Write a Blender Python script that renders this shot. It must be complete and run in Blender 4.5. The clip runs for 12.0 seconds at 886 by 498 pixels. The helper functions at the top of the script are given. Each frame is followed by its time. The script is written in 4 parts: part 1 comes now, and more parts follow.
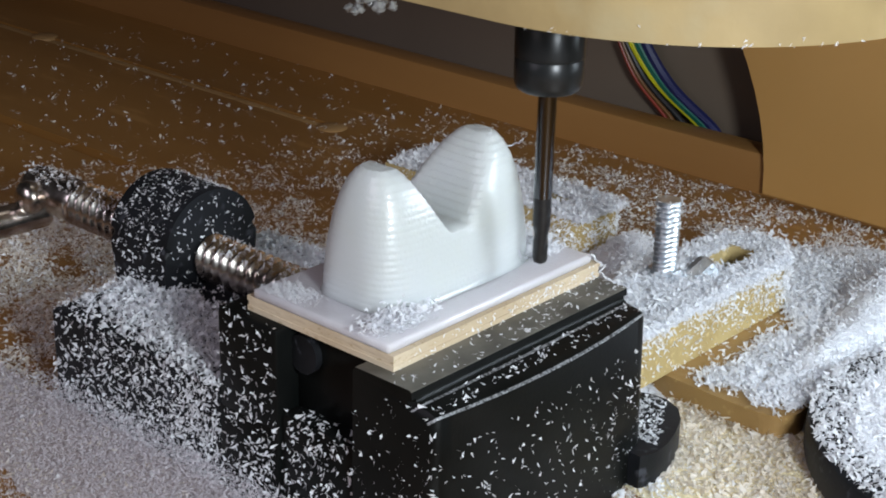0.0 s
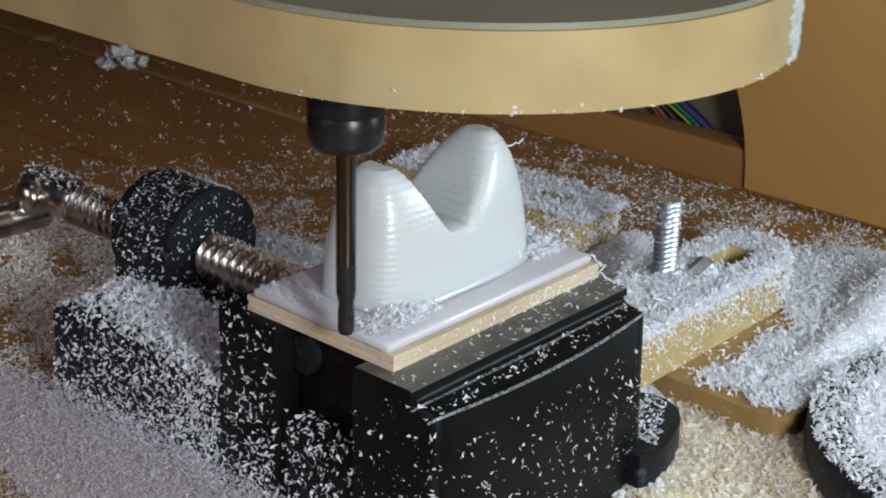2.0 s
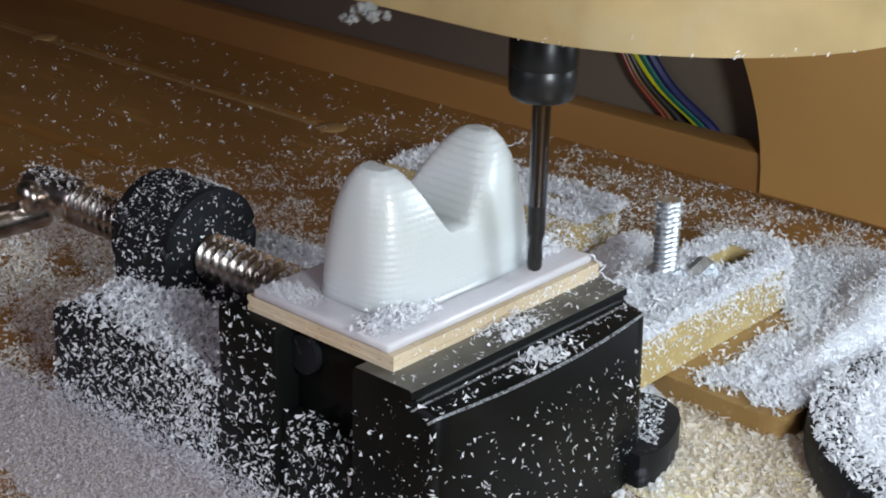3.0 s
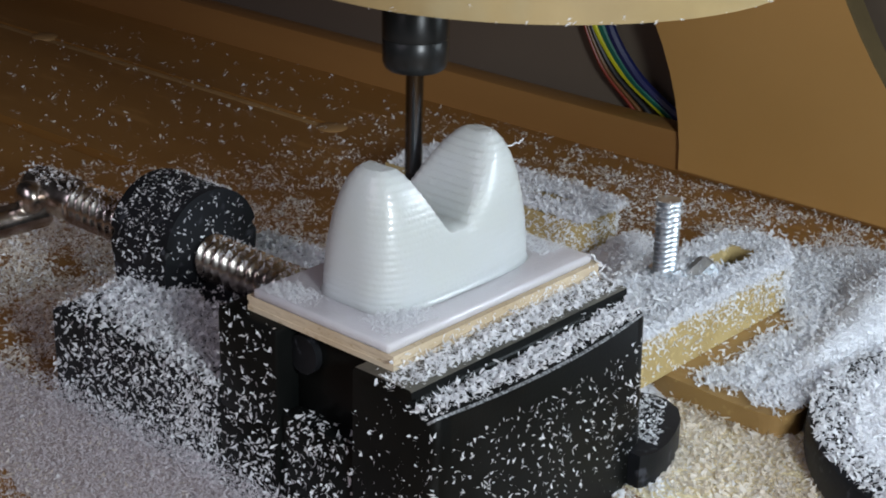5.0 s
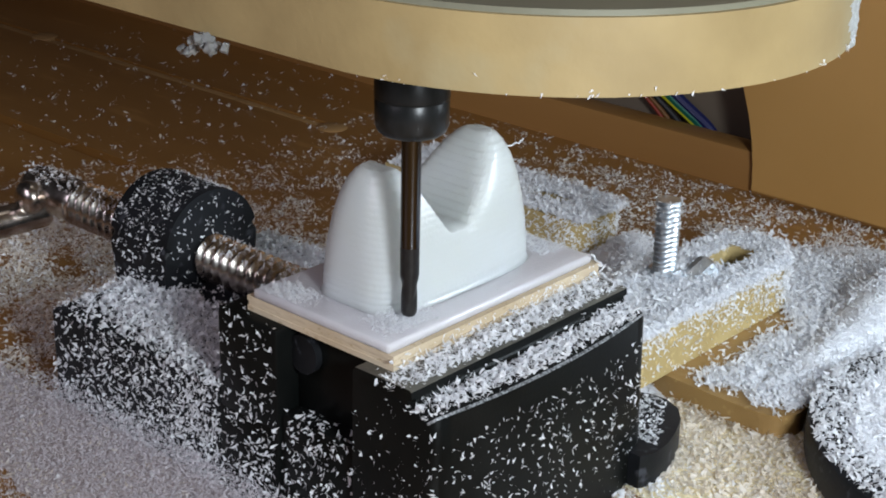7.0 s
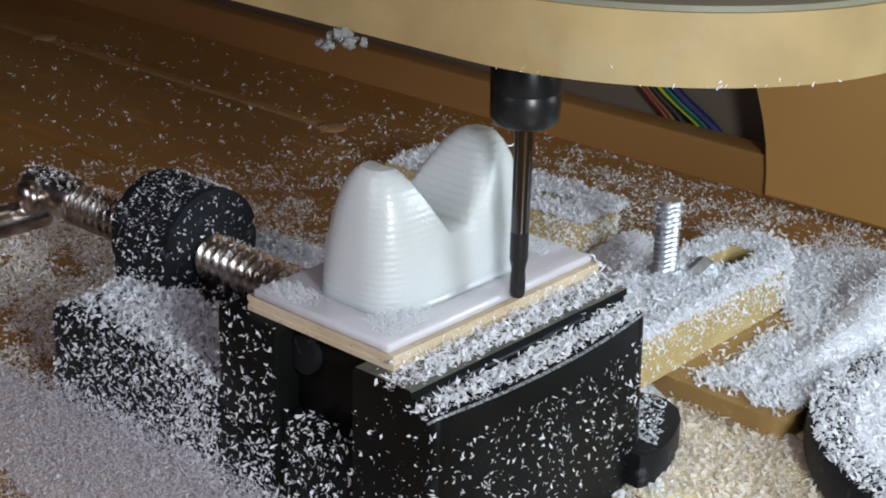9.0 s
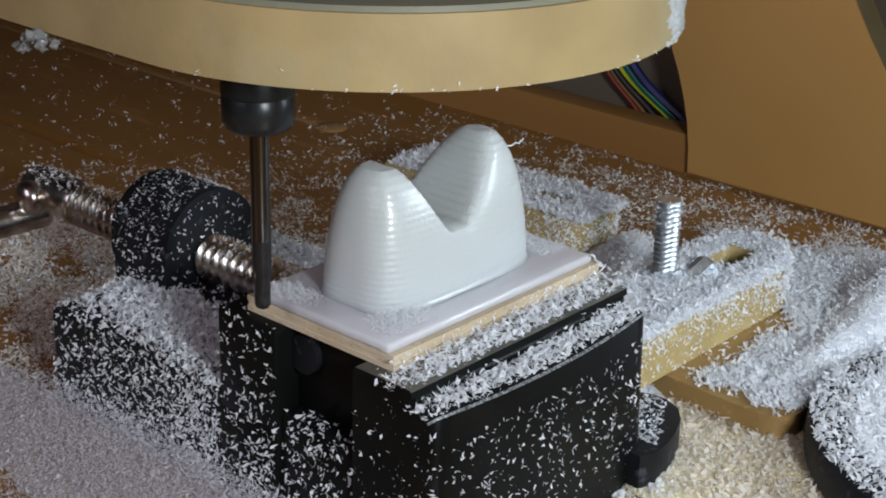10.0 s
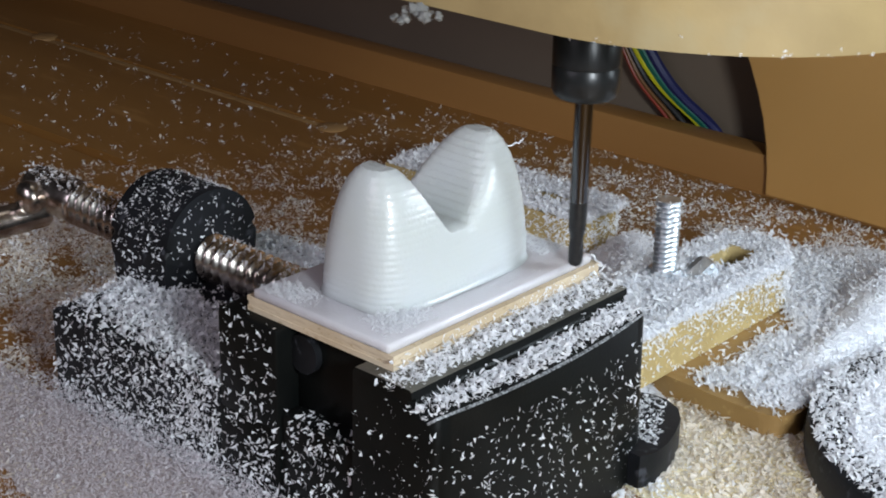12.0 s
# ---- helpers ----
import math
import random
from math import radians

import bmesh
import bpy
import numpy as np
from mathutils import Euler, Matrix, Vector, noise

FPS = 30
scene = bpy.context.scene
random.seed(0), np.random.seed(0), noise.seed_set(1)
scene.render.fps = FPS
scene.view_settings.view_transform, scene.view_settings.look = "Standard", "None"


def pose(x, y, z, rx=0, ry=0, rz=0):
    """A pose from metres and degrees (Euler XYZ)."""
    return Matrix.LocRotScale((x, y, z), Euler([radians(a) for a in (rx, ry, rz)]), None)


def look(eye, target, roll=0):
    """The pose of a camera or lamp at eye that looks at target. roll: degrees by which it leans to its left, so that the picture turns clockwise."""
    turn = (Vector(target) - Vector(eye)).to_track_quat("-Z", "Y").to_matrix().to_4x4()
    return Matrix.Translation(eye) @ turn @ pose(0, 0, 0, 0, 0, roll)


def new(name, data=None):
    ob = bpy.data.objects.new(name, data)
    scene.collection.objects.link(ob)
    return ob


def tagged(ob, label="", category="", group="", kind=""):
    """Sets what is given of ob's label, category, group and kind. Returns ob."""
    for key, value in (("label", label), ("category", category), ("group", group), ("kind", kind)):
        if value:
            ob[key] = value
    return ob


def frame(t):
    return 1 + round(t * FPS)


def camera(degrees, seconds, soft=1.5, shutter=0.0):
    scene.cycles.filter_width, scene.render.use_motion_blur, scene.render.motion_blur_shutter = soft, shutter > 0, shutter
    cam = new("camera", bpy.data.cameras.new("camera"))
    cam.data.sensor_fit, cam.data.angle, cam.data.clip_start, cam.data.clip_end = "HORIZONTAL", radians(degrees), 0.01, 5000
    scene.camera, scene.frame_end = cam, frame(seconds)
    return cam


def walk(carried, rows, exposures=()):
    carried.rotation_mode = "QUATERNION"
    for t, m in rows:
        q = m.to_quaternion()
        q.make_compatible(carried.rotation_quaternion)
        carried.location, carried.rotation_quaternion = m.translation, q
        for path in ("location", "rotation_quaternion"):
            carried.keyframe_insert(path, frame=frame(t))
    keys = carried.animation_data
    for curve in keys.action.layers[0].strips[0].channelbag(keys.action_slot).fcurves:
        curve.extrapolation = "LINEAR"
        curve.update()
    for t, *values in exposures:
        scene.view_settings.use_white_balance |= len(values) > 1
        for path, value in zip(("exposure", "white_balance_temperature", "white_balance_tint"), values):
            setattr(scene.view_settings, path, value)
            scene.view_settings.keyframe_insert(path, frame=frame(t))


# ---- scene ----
# All plan numbers are in millimetres, turned into metres by MM. Bed top is z = 0, x runs along the vise jaws, y along the vise screw.
MM = 0.001
EYE = Vector((-0.3358, -0.2999, 0.2680))
cam = camera(31.26, 12.0, soft=1.85, shutter=0.1)
AIM = EYE + Vector((0.69660, 0.61061, -0.37670))
walk(cam, [(0.0, look(EYE, AIM, 1.38)), (12.0, look(EYE, AIM, 1.38))],
     exposures=((0.0, 0.16), (0.5, -0.05), (1.0, -0.14), (1.5, 0.14), (2.0, -0.03), (2.5, -0.08), (3.0, 0.10), (5.0, -0.14), (5.5, -0.08), (6.0, 0.02), (7.0, 0.06), (9.0, 0.06), (9.5, 0.12), (10.0, -0.17), (11.0, 0.02), (11.5, -0.12), (12.0, 0.14)))

# ---------------------------------------------------------------- light
world = bpy.data.worlds.new("room_dusk")
scene.world = world
world.use_nodes = True
world.node_tree.nodes["Background"].inputs[0].default_value = (0.75, 0.80, 1.0, 1)
world.node_tree.nodes["Background"].inputs[1].default_value = 0.05


def area_lamp(name, eye, target, size, watts, colour, spread=180):
    data = bpy.data.lights.new(name, "AREA")
    data.shape, data.size, data.energy, data.color = "DISK", size, watts, colour
    data.spread = radians(spread)
    ob = new(name, data)
    ob.matrix_world = look(eye, target)
    return ob


area_lamp("work_light", (-0.265, -0.525, 0.295), (0.02, 0.04, 0.04), 0.11, 4.0, (0.84, 0.93, 1.0))
area_lamp("bench_lamp", (0.335, -0.330, 0.235), (0.10, -0.03, 0.02), 0.20, 0.50, (0.76, 0.89, 1.0), 80)
# Unseen soft fill from the left, added to lift the vise flank and bed.
area_lamp("left_fill_light", (-0.85, 0.16, 0.60), (0.0, 0.10, 0.0), 0.6, 2.5, (0.92, 0.85, 1.0))
area_lamp("ceiling_light", (0.25, 0.05, 1.45), (0.15, 0.1, 0.0), 0.5, 0.6, (1.0, 0.93, 0.84))
scene.view_settings.exposure = 0.0


# ---------------------------------------------------------------- materials
def mat(name, colour, rough=0.5, metal=0.0, grain=None, bump=None, second=None, spec=0.5, coat=0.0, sss=0.0, stretch=(1, 1, 1)):
    """grain = (scale, second colour, amount); second = (scale, colour, threshold); bump = (scale, strength, metres)."""
    m = bpy.data.materials.new(name)
    m.use_nodes = True
    t = m.node_tree
    b = t.nodes["Principled BSDF"]
    b.inputs["Roughness"].default_value = rough
    b.inputs["Metallic"].default_value = metal
    b.inputs["Specular IOR Level"].default_value = spec
    b.inputs["Coat Weight"].default_value = coat
    if sss:
        b.inputs["Subsurface Weight"].default_value = sss
        b.inputs["Subsurface Radius"].default_value = (1.0, 1.0, 0.95)
        b.inputs["Subsurface Scale"].default_value = 0.004
    co = t.nodes.new("ShaderNodeTexCoord")
    mp = t.nodes.new("ShaderNodeMapping")
    mp.inputs["Scale"].default_value = stretch
    t.links.new(co.outputs["Object"], mp.inputs[0])
    rgb = None

    def noise_node(scale, detail=4.0):
        n = t.nodes.new("ShaderNodeTexNoise")
        n.inputs["Scale"].default_value, n.inputs["Detail"].default_value = scale, detail
        t.links.new(mp.outputs[0], n.inputs["Vector"])
        return n

    b.inputs["Base Color"].default_value = (*colour, 1)
    for item, hard in ((grain, False), (second, True)):
        if not item:
            continue
        n = noise_node(item[0], 6.0)
        ramp = t.nodes.new("ShaderNodeMapRange")
        low, high = (item[2], item[2] + 0.08) if hard else (0.35, 0.65)
        ramp.inputs[1].default_value, ramp.inputs[2].default_value = low, high
        ramp.inputs[4].default_value = 0.85 if hard else item[2]
        t.links.new(n.outputs["Fac"], ramp.inputs[0])
        mix = t.nodes.new("ShaderNodeMix")
        mix.data_type = "RGBA"
        t.links.new(ramp.outputs[0], mix.inputs[0])
        mix.inputs[6].default_value = (*colour, 1)
        mix.inputs[7].default_value = (*item[1], 1)
        if rgb:
            t.links.new(rgb, mix.inputs[6])
        rgb = mix.outputs[2]
    if rgb:
        t.links.new(rgb, b.inputs["Base Color"])
    if bump:
        n = noise_node(bump[0], 5.0)
        bp = t.nodes.new("ShaderNodeBump")
        bp.inputs["Strength"].default_value, bp.inputs["Distance"].default_value = bump[1], bump[2]
        t.links.new(n.outputs["Fac"], bp.inputs["Height"])
        t.links.new(bp.outputs[0], b.inputs["Normal"])
    return m


def island_mat(name, colour, other, rough, see=0.22):
    """Loose flakes: every flake takes a tone of its own."""
    m = mat(name, colour, rough, spec=0.4)
    t = m.node_tree
    b = t.nodes["Principled BSDF"]
    g = t.nodes.new("ShaderNodeNewGeometry")
    mix = t.nodes.new("ShaderNodeMix")
    mix.data_type = "RGBA"
    mix.inputs[6].default_value, mix.inputs[7].default_value = (*colour, 1), (*other, 1)
    t.links.new(g.outputs["Random Per Island"], mix.inputs[0])
    t.links.new(mix.outputs[2], b.inputs["Base Color"])
    tr = t.nodes.new("ShaderNodeBsdfTranslucent")
    tr.inputs[0].default_value = (*colour, 1)
    ms = t.nodes.new("ShaderNodeMixShader")
    ms.inputs[0].default_value = 0.32
    t.links.new(b.outputs[0], ms.inputs[1])
    t.links.new(tr.outputs[0], ms.inputs[2])
    clear = t.nodes.new("ShaderNodeBsdfTransparent")
    thin = t.nodes.new("ShaderNodeMixShader")
    thin.inputs[0].default_value = see
    t.links.new(ms.outputs[0], thin.inputs[1])
    t.links.new(clear.outputs[0], thin.inputs[2])
    t.links.new(thin.outputs[0], t.nodes["Material Output"].inputs[0])
    return m


def plastic_mat(name, colour, other, rough):
    """White milled plastic, a little translucent, with a finely torn skin."""
    m = mat(name, colour, rough, sss=0.8, grain=(60, other, 0.6))
    t = m.node_tree
    b = t.nodes["Principled BSDF"]
    b.inputs["Subsurface Scale"].default_value = 0.014
    b.inputs["Coat Weight"].default_value = 0.42
    b.inputs["Coat Roughness"].default_value = 0.09
    co = t.nodes.new("ShaderNodeTexCoord")
    n = t.nodes.new("ShaderNodeTexNoise")
    n.inputs["Scale"].default_value = 900
    n.inputs["Detail"].default_value = 3
    t.links.new(co.outputs["Object"], n.inputs["Vector"])
    bp = t.nodes.new("ShaderNodeBump")
    bp.inputs["Strength"].default_value, bp.inputs["Distance"].default_value = 0.5, 0.00025
    t.links.new(n.outputs["Fac"], bp.inputs["Height"])
    t.links.new(bp.outputs[0], b.inputs["Normal"])
    return m


BED = mat("varnished_bed", (0.305, 0.150, 0.040), 0.36, grain=(14, (0.228, 0.106, 0.026), 0.9), second=(90, (0.35, 0.18, 0.055), 0.60),
          bump=(160, 0.12, 0.0006), coat=0.15, stretch=(1, 0.18, 1))
RAIL = mat("stained_rail", (0.33, 0.165, 0.05), 0.42, grain=(18, (0.27, 0.125, 0.036), 0.9), bump=(220, 0.15, 0.0005), stretch=(1, 0.1, 1))
MDF = mat("cream_mdf", (0.36, 0.262, 0.118), 0.6, grain=(40, (0.28, 0.20, 0.088), 0.9), second=(18, (0.34, 0.275, 0.15), 0.56), bump=(420, 0.2, 0.0005))
MDF_TOP = mat("grey_mdf_face", (0.21, 0.20, 0.14), 0.42, grain=(25, (0.17, 0.16, 0.115), 0.8), bump=(300, 0.15, 0.0005))
GANTRY = mat("yellow_gantry_board", (0.50, 0.27, 0.085), 0.5, grain=(9, (0.45, 0.24, 0.07), 0.9), bump=(260, 0.12, 0.0005))
GANTRY_EDGE = mat("gantry_board_edge", (0.15, 0.108, 0.045), 0.7, grain=(60, (0.11, 0.08, 0.035), 0.9), bump=(300, 0.3, 0.0006))
WALL = mat("grey_wall", (0.14, 0.104, 0.074), 0.8, grain=(5, (0.118, 0.087, 0.062), 0.9), bump=(120, 0.15, 0.001))
ROOM = mat("room_paint", (0.07, 0.065, 0.06), 0.9, grain=(2, (0.11, 0.10, 0.09), 0.9), bump=(60, 0.1, 0.002))
PLASTIC = plastic_mat("white_plastic", (0.55, 0.575, 0.58), (0.53, 0.555, 0.53), 0.36)
PLATE = plastic_mat("thin_plate_plastic", (0.58, 0.56, 0.59), (0.53, 0.51, 0.54), 0.24)
PLY = mat("plywood_edge", (0.60, 0.49, 0.35), 0.7, grain=(45, (0.48, 0.37, 0.24), 0.95), second=(520, (0.40, 0.29, 0.17), 0.60), bump=(500, 0.5, 0.0008), stretch=(0.7, 0.7, 1.6))
BOARD = mat("brown_packing_wood", (0.34, 0.205, 0.07), 0.6, grain=(30, (0.27, 0.155, 0.05), 0.9), second=(260, (0.42, 0.27, 0.10), 0.62), bump=(380, 0.4, 0.0008))
PINE = mat("clamp_wood", (0.50, 0.385, 0.175), 0.65, grain=(30, (0.41, 0.30, 0.125), 0.9), second=(300, (0.62, 0.48, 0.24), 0.6), bump=(420, 0.5, 0.0008))
BLACK = mat("black_cast_iron", (0.003, 0.0036, 0.0034), 0.36, grain=(50, (0.0065, 0.007, 0.0066), 0.9), bump=(900, 0.15, 0.0003), spec=0.13)
DUSTY = mat("dusty_black_iron", (0.005, 0.0055, 0.006), 0.5, grain=(35, (0.016, 0.017, 0.021), 0.8), second=(190, (0.05, 0.052, 0.062), 0.60), bump=(900, 0.2, 0.0003), spec=0.2)
# Gloss lines along the rubbed jaw edges, painted as pale speckled metal.
RUBBED_GLINT = mat("painted_glint_on_rubbed_edge", (0.42, 0.43, 0.45), 0.32, metal=0.4, grain=(1100, (0.015, 0.015, 0.016), 1.0), bump=(900, 0.2, 0.0003))
WORN = mat("worn_jaw_steel", (0.17, 0.16, 0.135), 0.40, metal=0.4, grain=(70, (0.08, 0.075, 0.065), 0.9), bump=(700, 0.3, 0.0003))
CHROME = mat("oily_screw_steel", (0.84, 0.79, 0.74), 0.25, metal=1.0, grain=(160, (0.36, 0.29, 0.24), 0.9), bump=(800, 0.12, 0.0002))
ZINC = mat("zinc_plated_steel", (0.80, 0.84, 0.88), 0.42, metal=1.0, grain=(300, (0.48, 0.53, 0.58), 0.9), bump=(900, 0.2, 0.0003))
NUT_BLACK = mat("black_oxide_collet", (0.011, 0.012, 0.012), 0.30, grain=(200, (0.018, 0.019, 0.02), 0.9), bump=(900, 0.1, 0.0002), spec=0.3)
SHANK = mat("bright_cutter_shank", (0.10, 0.105, 0.115), 0.16, metal=1.0, grain=(400, (0.10, 0.10, 0.105), 0.6))
CARBIDE = mat("coated_cutter_tip", (0.010, 0.010, 0.011), 0.4, metal=0.2, grain=(500, (0.02, 0.02, 0.02), 0.8))
GLUE = mat("milky_plastic_lump", (0.17, 0.17, 0.165), 0.2, grain=(200, (0.22, 0.22, 0.21), 0.8), bump=(500, 0.5, 0.001), sss=0.3)
FLAKE = island_mat("plastic_flakes", (0.84, 0.85, 0.89), (0.97, 0.97, 0.98), 0.5, 0.14)
FLUFF = island_mat("soft_fluff", (0.80, 0.81, 0.84), (0.96, 0.96, 0.97), 0.4, 0.45)
# Fine flakes with the shade left of the vise put into their colour.
SHADED_POWDER = island_mat("fine_shaded_flakes", (0.63, 0.58, 0.61), (0.82, 0.78, 0.81), 0.7, 0.25)
FLAKE_WARM = island_mat("dusty_flakes", (0.84, 0.75, 0.62), (0.95, 0.91, 0.86), 0.6, 0.30)
HEAP = mat("heaped_flakes", (0.88, 0.89, 0.92), 0.8, grain=(330, (0.72, 0.73, 0.76), 0.9), second=(900, (0.93, 0.93, 0.94), 0.55), bump=(650, 0.7, 0.0015))
DUST = mat("dusty_layer", (0.80, 0.71, 0.48), 0.8, grain=(260, (0.70, 0.58, 0.34), 0.9), second=(700, (0.85, 0.78, 0.62), 0.55), bump=(600, 0.7, 0.0015))
# Dust under the fine flakes, its grey standing for the vise's shade.
SHADED_BANK = mat("shade_greyed_dust", (0.44, 0.38, 0.37), 0.85, grain=(240, (0.42, 0.36, 0.34), 0.9), second=(600, (0.64, 0.59, 0.60), 0.56), bump=(600, 0.7, 0.0015))
PLUG = mat("bed_filler", (0.34, 0.20, 0.08), 0.55, grain=(60, (0.28, 0.16, 0.06), 0.8), bump=(300, 0.2, 0.0005))
FROST = mat("frosted_glue_film", (0.50, 0.52, 0.52), 0.35, grain=(120, (0.34, 0.34, 0.31), 0.95), second=(500, (0.72, 0.74, 0.74), 0.6), bump=(300, 0.7, 0.0015), sss=0.3)
WIRES = {n: mat(n + "_wire_sheath", c, 0.4, grain=(90, tuple(v * 0.8 for v in c), 0.6)) for n, c in
         (("red", (0.24, 0.03, 0.015)), ("orange", (0.16, 0.07, 0.02)), ("black", (0.02, 0.02, 0.02)), ("yellow", (0.62, 0.60, 0.02)),
          ("green", (0.01, 0.13, 0.09)), ("blue", (0.012, 0.016, 0.08)))}


# ---------------------------------------------------------------- mesh helpers
def thing(name, label, category, group="", kind="", at=(0, 0, 0)):
    ob = tagged(new(name), label, category, group, kind)
    ob.location = Vector(at) * MM
    return ob


def mesh_object(name, bm, material, smooth=False):
    bmesh.ops.recalc_face_normals(bm, faces=bm.faces)
    bmesh.ops.scale(bm, vec=(MM, MM, MM), verts=bm.verts)
    me = bpy.data.meshes.new(name)
    bm.to_mesh(me)
    bm.free()
    for m in material if isinstance(material, (list, tuple)) else [material]:
        me.materials.append(m)
    if smooth:
        me.polygons.foreach_set("use_smooth", [True] * len(me.polygons))
        me.set_sharp_from_angle(angle=radians(38))
    return new(name, me)


def part(name, bm, material, parent, label="", smooth=False):
    ob = mesh_object(name, bm, material, smooth)
    ob.parent = parent
    if label:
        ob["label"] = label
    return ob


def solo(name, bm, material, label, category, group="", kind="", smooth=False):
    return tagged(mesh_object(name, bm, material, smooth), label, category, group, kind)


def box(bm, x0, x1, y0, y1, z0, z1, bevel=0.0, seg=2):
    made = bmesh.ops.create_cube(bm, size=1.0)["verts"]
    for v in made:
        v.co = Vector((x0 + (v.co.x + 0.5) * (x1 - x0), y0 + (v.co.y + 0.5) * (y1 - y0), z0 + (v.co.z + 0.5) * (z1 - z0)))
    if bevel:
        edges = {e for v in made for e in v.link_edges}
        bmesh.ops.bevel(bm, geom=list(edges), offset=bevel, segments=seg, affect="EDGES", profile=0.5)
    return bm


def boxed(*a, **k):
    return box(bmesh.new(), *a, **k)


def prism(outline, z0, z1, bevel=0.0, hole=None):
    """A plate with a drawn outline; hole = an outline with as many corners, cut through it."""
    bm = bmesh.new()
    lo = [bm.verts.new((x, y, z0)) for x, y in outline]
    hi = [bm.verts.new((x, y, z1)) for x, y in outline]
    n = len(outline)
    for i in range(n):
        bm.faces.new((lo[i], lo[(i + 1) % n], hi[(i + 1) % n], hi[i]))
    if hole:
        l2 = [bm.verts.new((x, y, z0)) for x, y in hole]
        h2 = [bm.verts.new((x, y, z1)) for x, y in hole]
        for i in range(n):
            j = (i + 1) % n
            bm.faces.new((l2[j], l2[i], h2[i], h2[j]))
            bm.faces.new((hi[i], hi[j], h2[j], h2[i]))
            bm.faces.new((lo[j], lo[i], l2[i], l2[j]))
    else:
        bm.faces.new(hi)
        bm.faces.new(lo[::-1])
    if bevel:
        rim = [e for e in bm.edges if len(e.link_faces) == 2 and abs(e.verts[0].co.z - e.verts[1].co.z) < 1e-6
               and e.calc_face_angle(0) > 1.0]
        bmesh.ops.bevel(bm, geom=rim, offset=bevel, segments=2, affect="EDGES", profile=0.5)
    return bm


def lathe(profile, seg=32, axis="Z", at=(0, 0, 0)):
    """profile = (radius, height) pairs, turned about an axis."""
    bm = bmesh.new()
    rings = []
    turn = {"Z": Matrix.Identity(4), "Y": Matrix.Rotation(-math.pi / 2, 4, "X"), "X": Matrix.Rotation(math.pi / 2, 4, "Y")}[axis]
    for r, h in profile:
        rings.append([bm.verts.new(turn @ Vector((r * math.cos(2 * math.pi * k / seg), r * math.sin(2 * math.pi * k / seg), h)) + Vector(at))
                      for k in range(seg)])
    for a, b in zip(rings, rings[1:]):
        for k in range(seg):
            bm.faces.new((a[k], a[(k + 1) % seg], b[(k + 1) % seg], b[k]))
    bm.faces.new(rings[0][::-1])
    bm.faces.new(rings[-1])
    return bm


def thread(r, depth, pitch, length, seg=28, axis="Z", at=(0, 0, 0), square=False):
    """A threaded rod: one helical ridge wound round a core."""
    bm = bmesh.new()
    turns = int(length / pitch)
    shape = (0.0, 0.0, 0.35, 1.0, 1.0, 0.6) if square else (0.0, 0.5, 1.0, 0.5)
    n = len(shape)
    turn = {"Z": Matrix.Identity(4), "Y": Matrix.Rotation(-math.pi / 2, 4, "X")}[axis]
    rows = []
    for i in range(turns * n + 1):
        ring = []
        for k in range(seg):
            ph = (i / n - k / seg) % 1.0 * n
            a, f = int(ph) % n, ph % 1.0
            h = shape[a] * (1 - f) + shape[(a + 1) % n] * f
            rr = r - depth + depth * h
            an = 2 * math.pi * k / seg
            ring.append(bm.verts.new(turn @ Vector((rr * math.cos(an), rr * math.sin(an), i * pitch / n)) + Vector(at)))
        rows.append(ring)
    for a, b in zip(rows, rows[1:]):
        for k in range(seg):
            bm.faces.new((a[k], a[(k + 1) % seg], b[(k + 1) % seg], b[k]))
    bm.faces.new(rows[0][::-1])
    bm.faces.new(rows[-1])
    return bm


def tube(points, r, seg=8):
    """A round cable through points."""
    bm = bmesh.new()
    pts = [Vector(q) for q in points]
    fine = []
    for i in range(len(pts) - 1):
        a, b, c, d = pts[max(i - 1, 0)], pts[i], pts[i + 1], pts[min(i + 2, len(pts) - 1)]
        for k in range(8):
            u = k / 8
            fine.append(0.5 * ((2 * b) + (c - a) * u + (2 * a - 5 * b + 4 * c - d) * u * u + (3 * b - a - 3 * c + d) * u ** 3))
    fine.append(pts[-1])
    rings = []
    for i, q in enumerate(fine):
        way = (fine[min(i + 1, len(fine) - 1)] - fine[max(i - 1, 0)]).normalized()
        side = way.cross(Vector((0.3, 1, 0.1))).normalized()
        up = way.cross(side)
        rings.append([bm.verts.new(q + r * (math.cos(2 * math.pi * k / seg) * side + math.sin(2 * math.pi * k / seg) * up)) for k in range(seg)])
    for a, b in zip(rings, rings[1:]):
        for k in range(seg):
            bm.faces.new((a[k], a[(k + 1) % seg], b[(k + 1) % seg], b[k]))
    bm.faces.new(rings[0][::-1])
    bm.faces.new(rings[-1])
    return bm


def ring_points(cx, cy, r, n, a0=0.0, a1=360.0):
    return [(cx + r * math.cos(radians(a0 + (a1 - a0) * k / n)), cy + r * math.sin(radians(a0 + (a1 - a0) * k / n))) for k in range(n)]


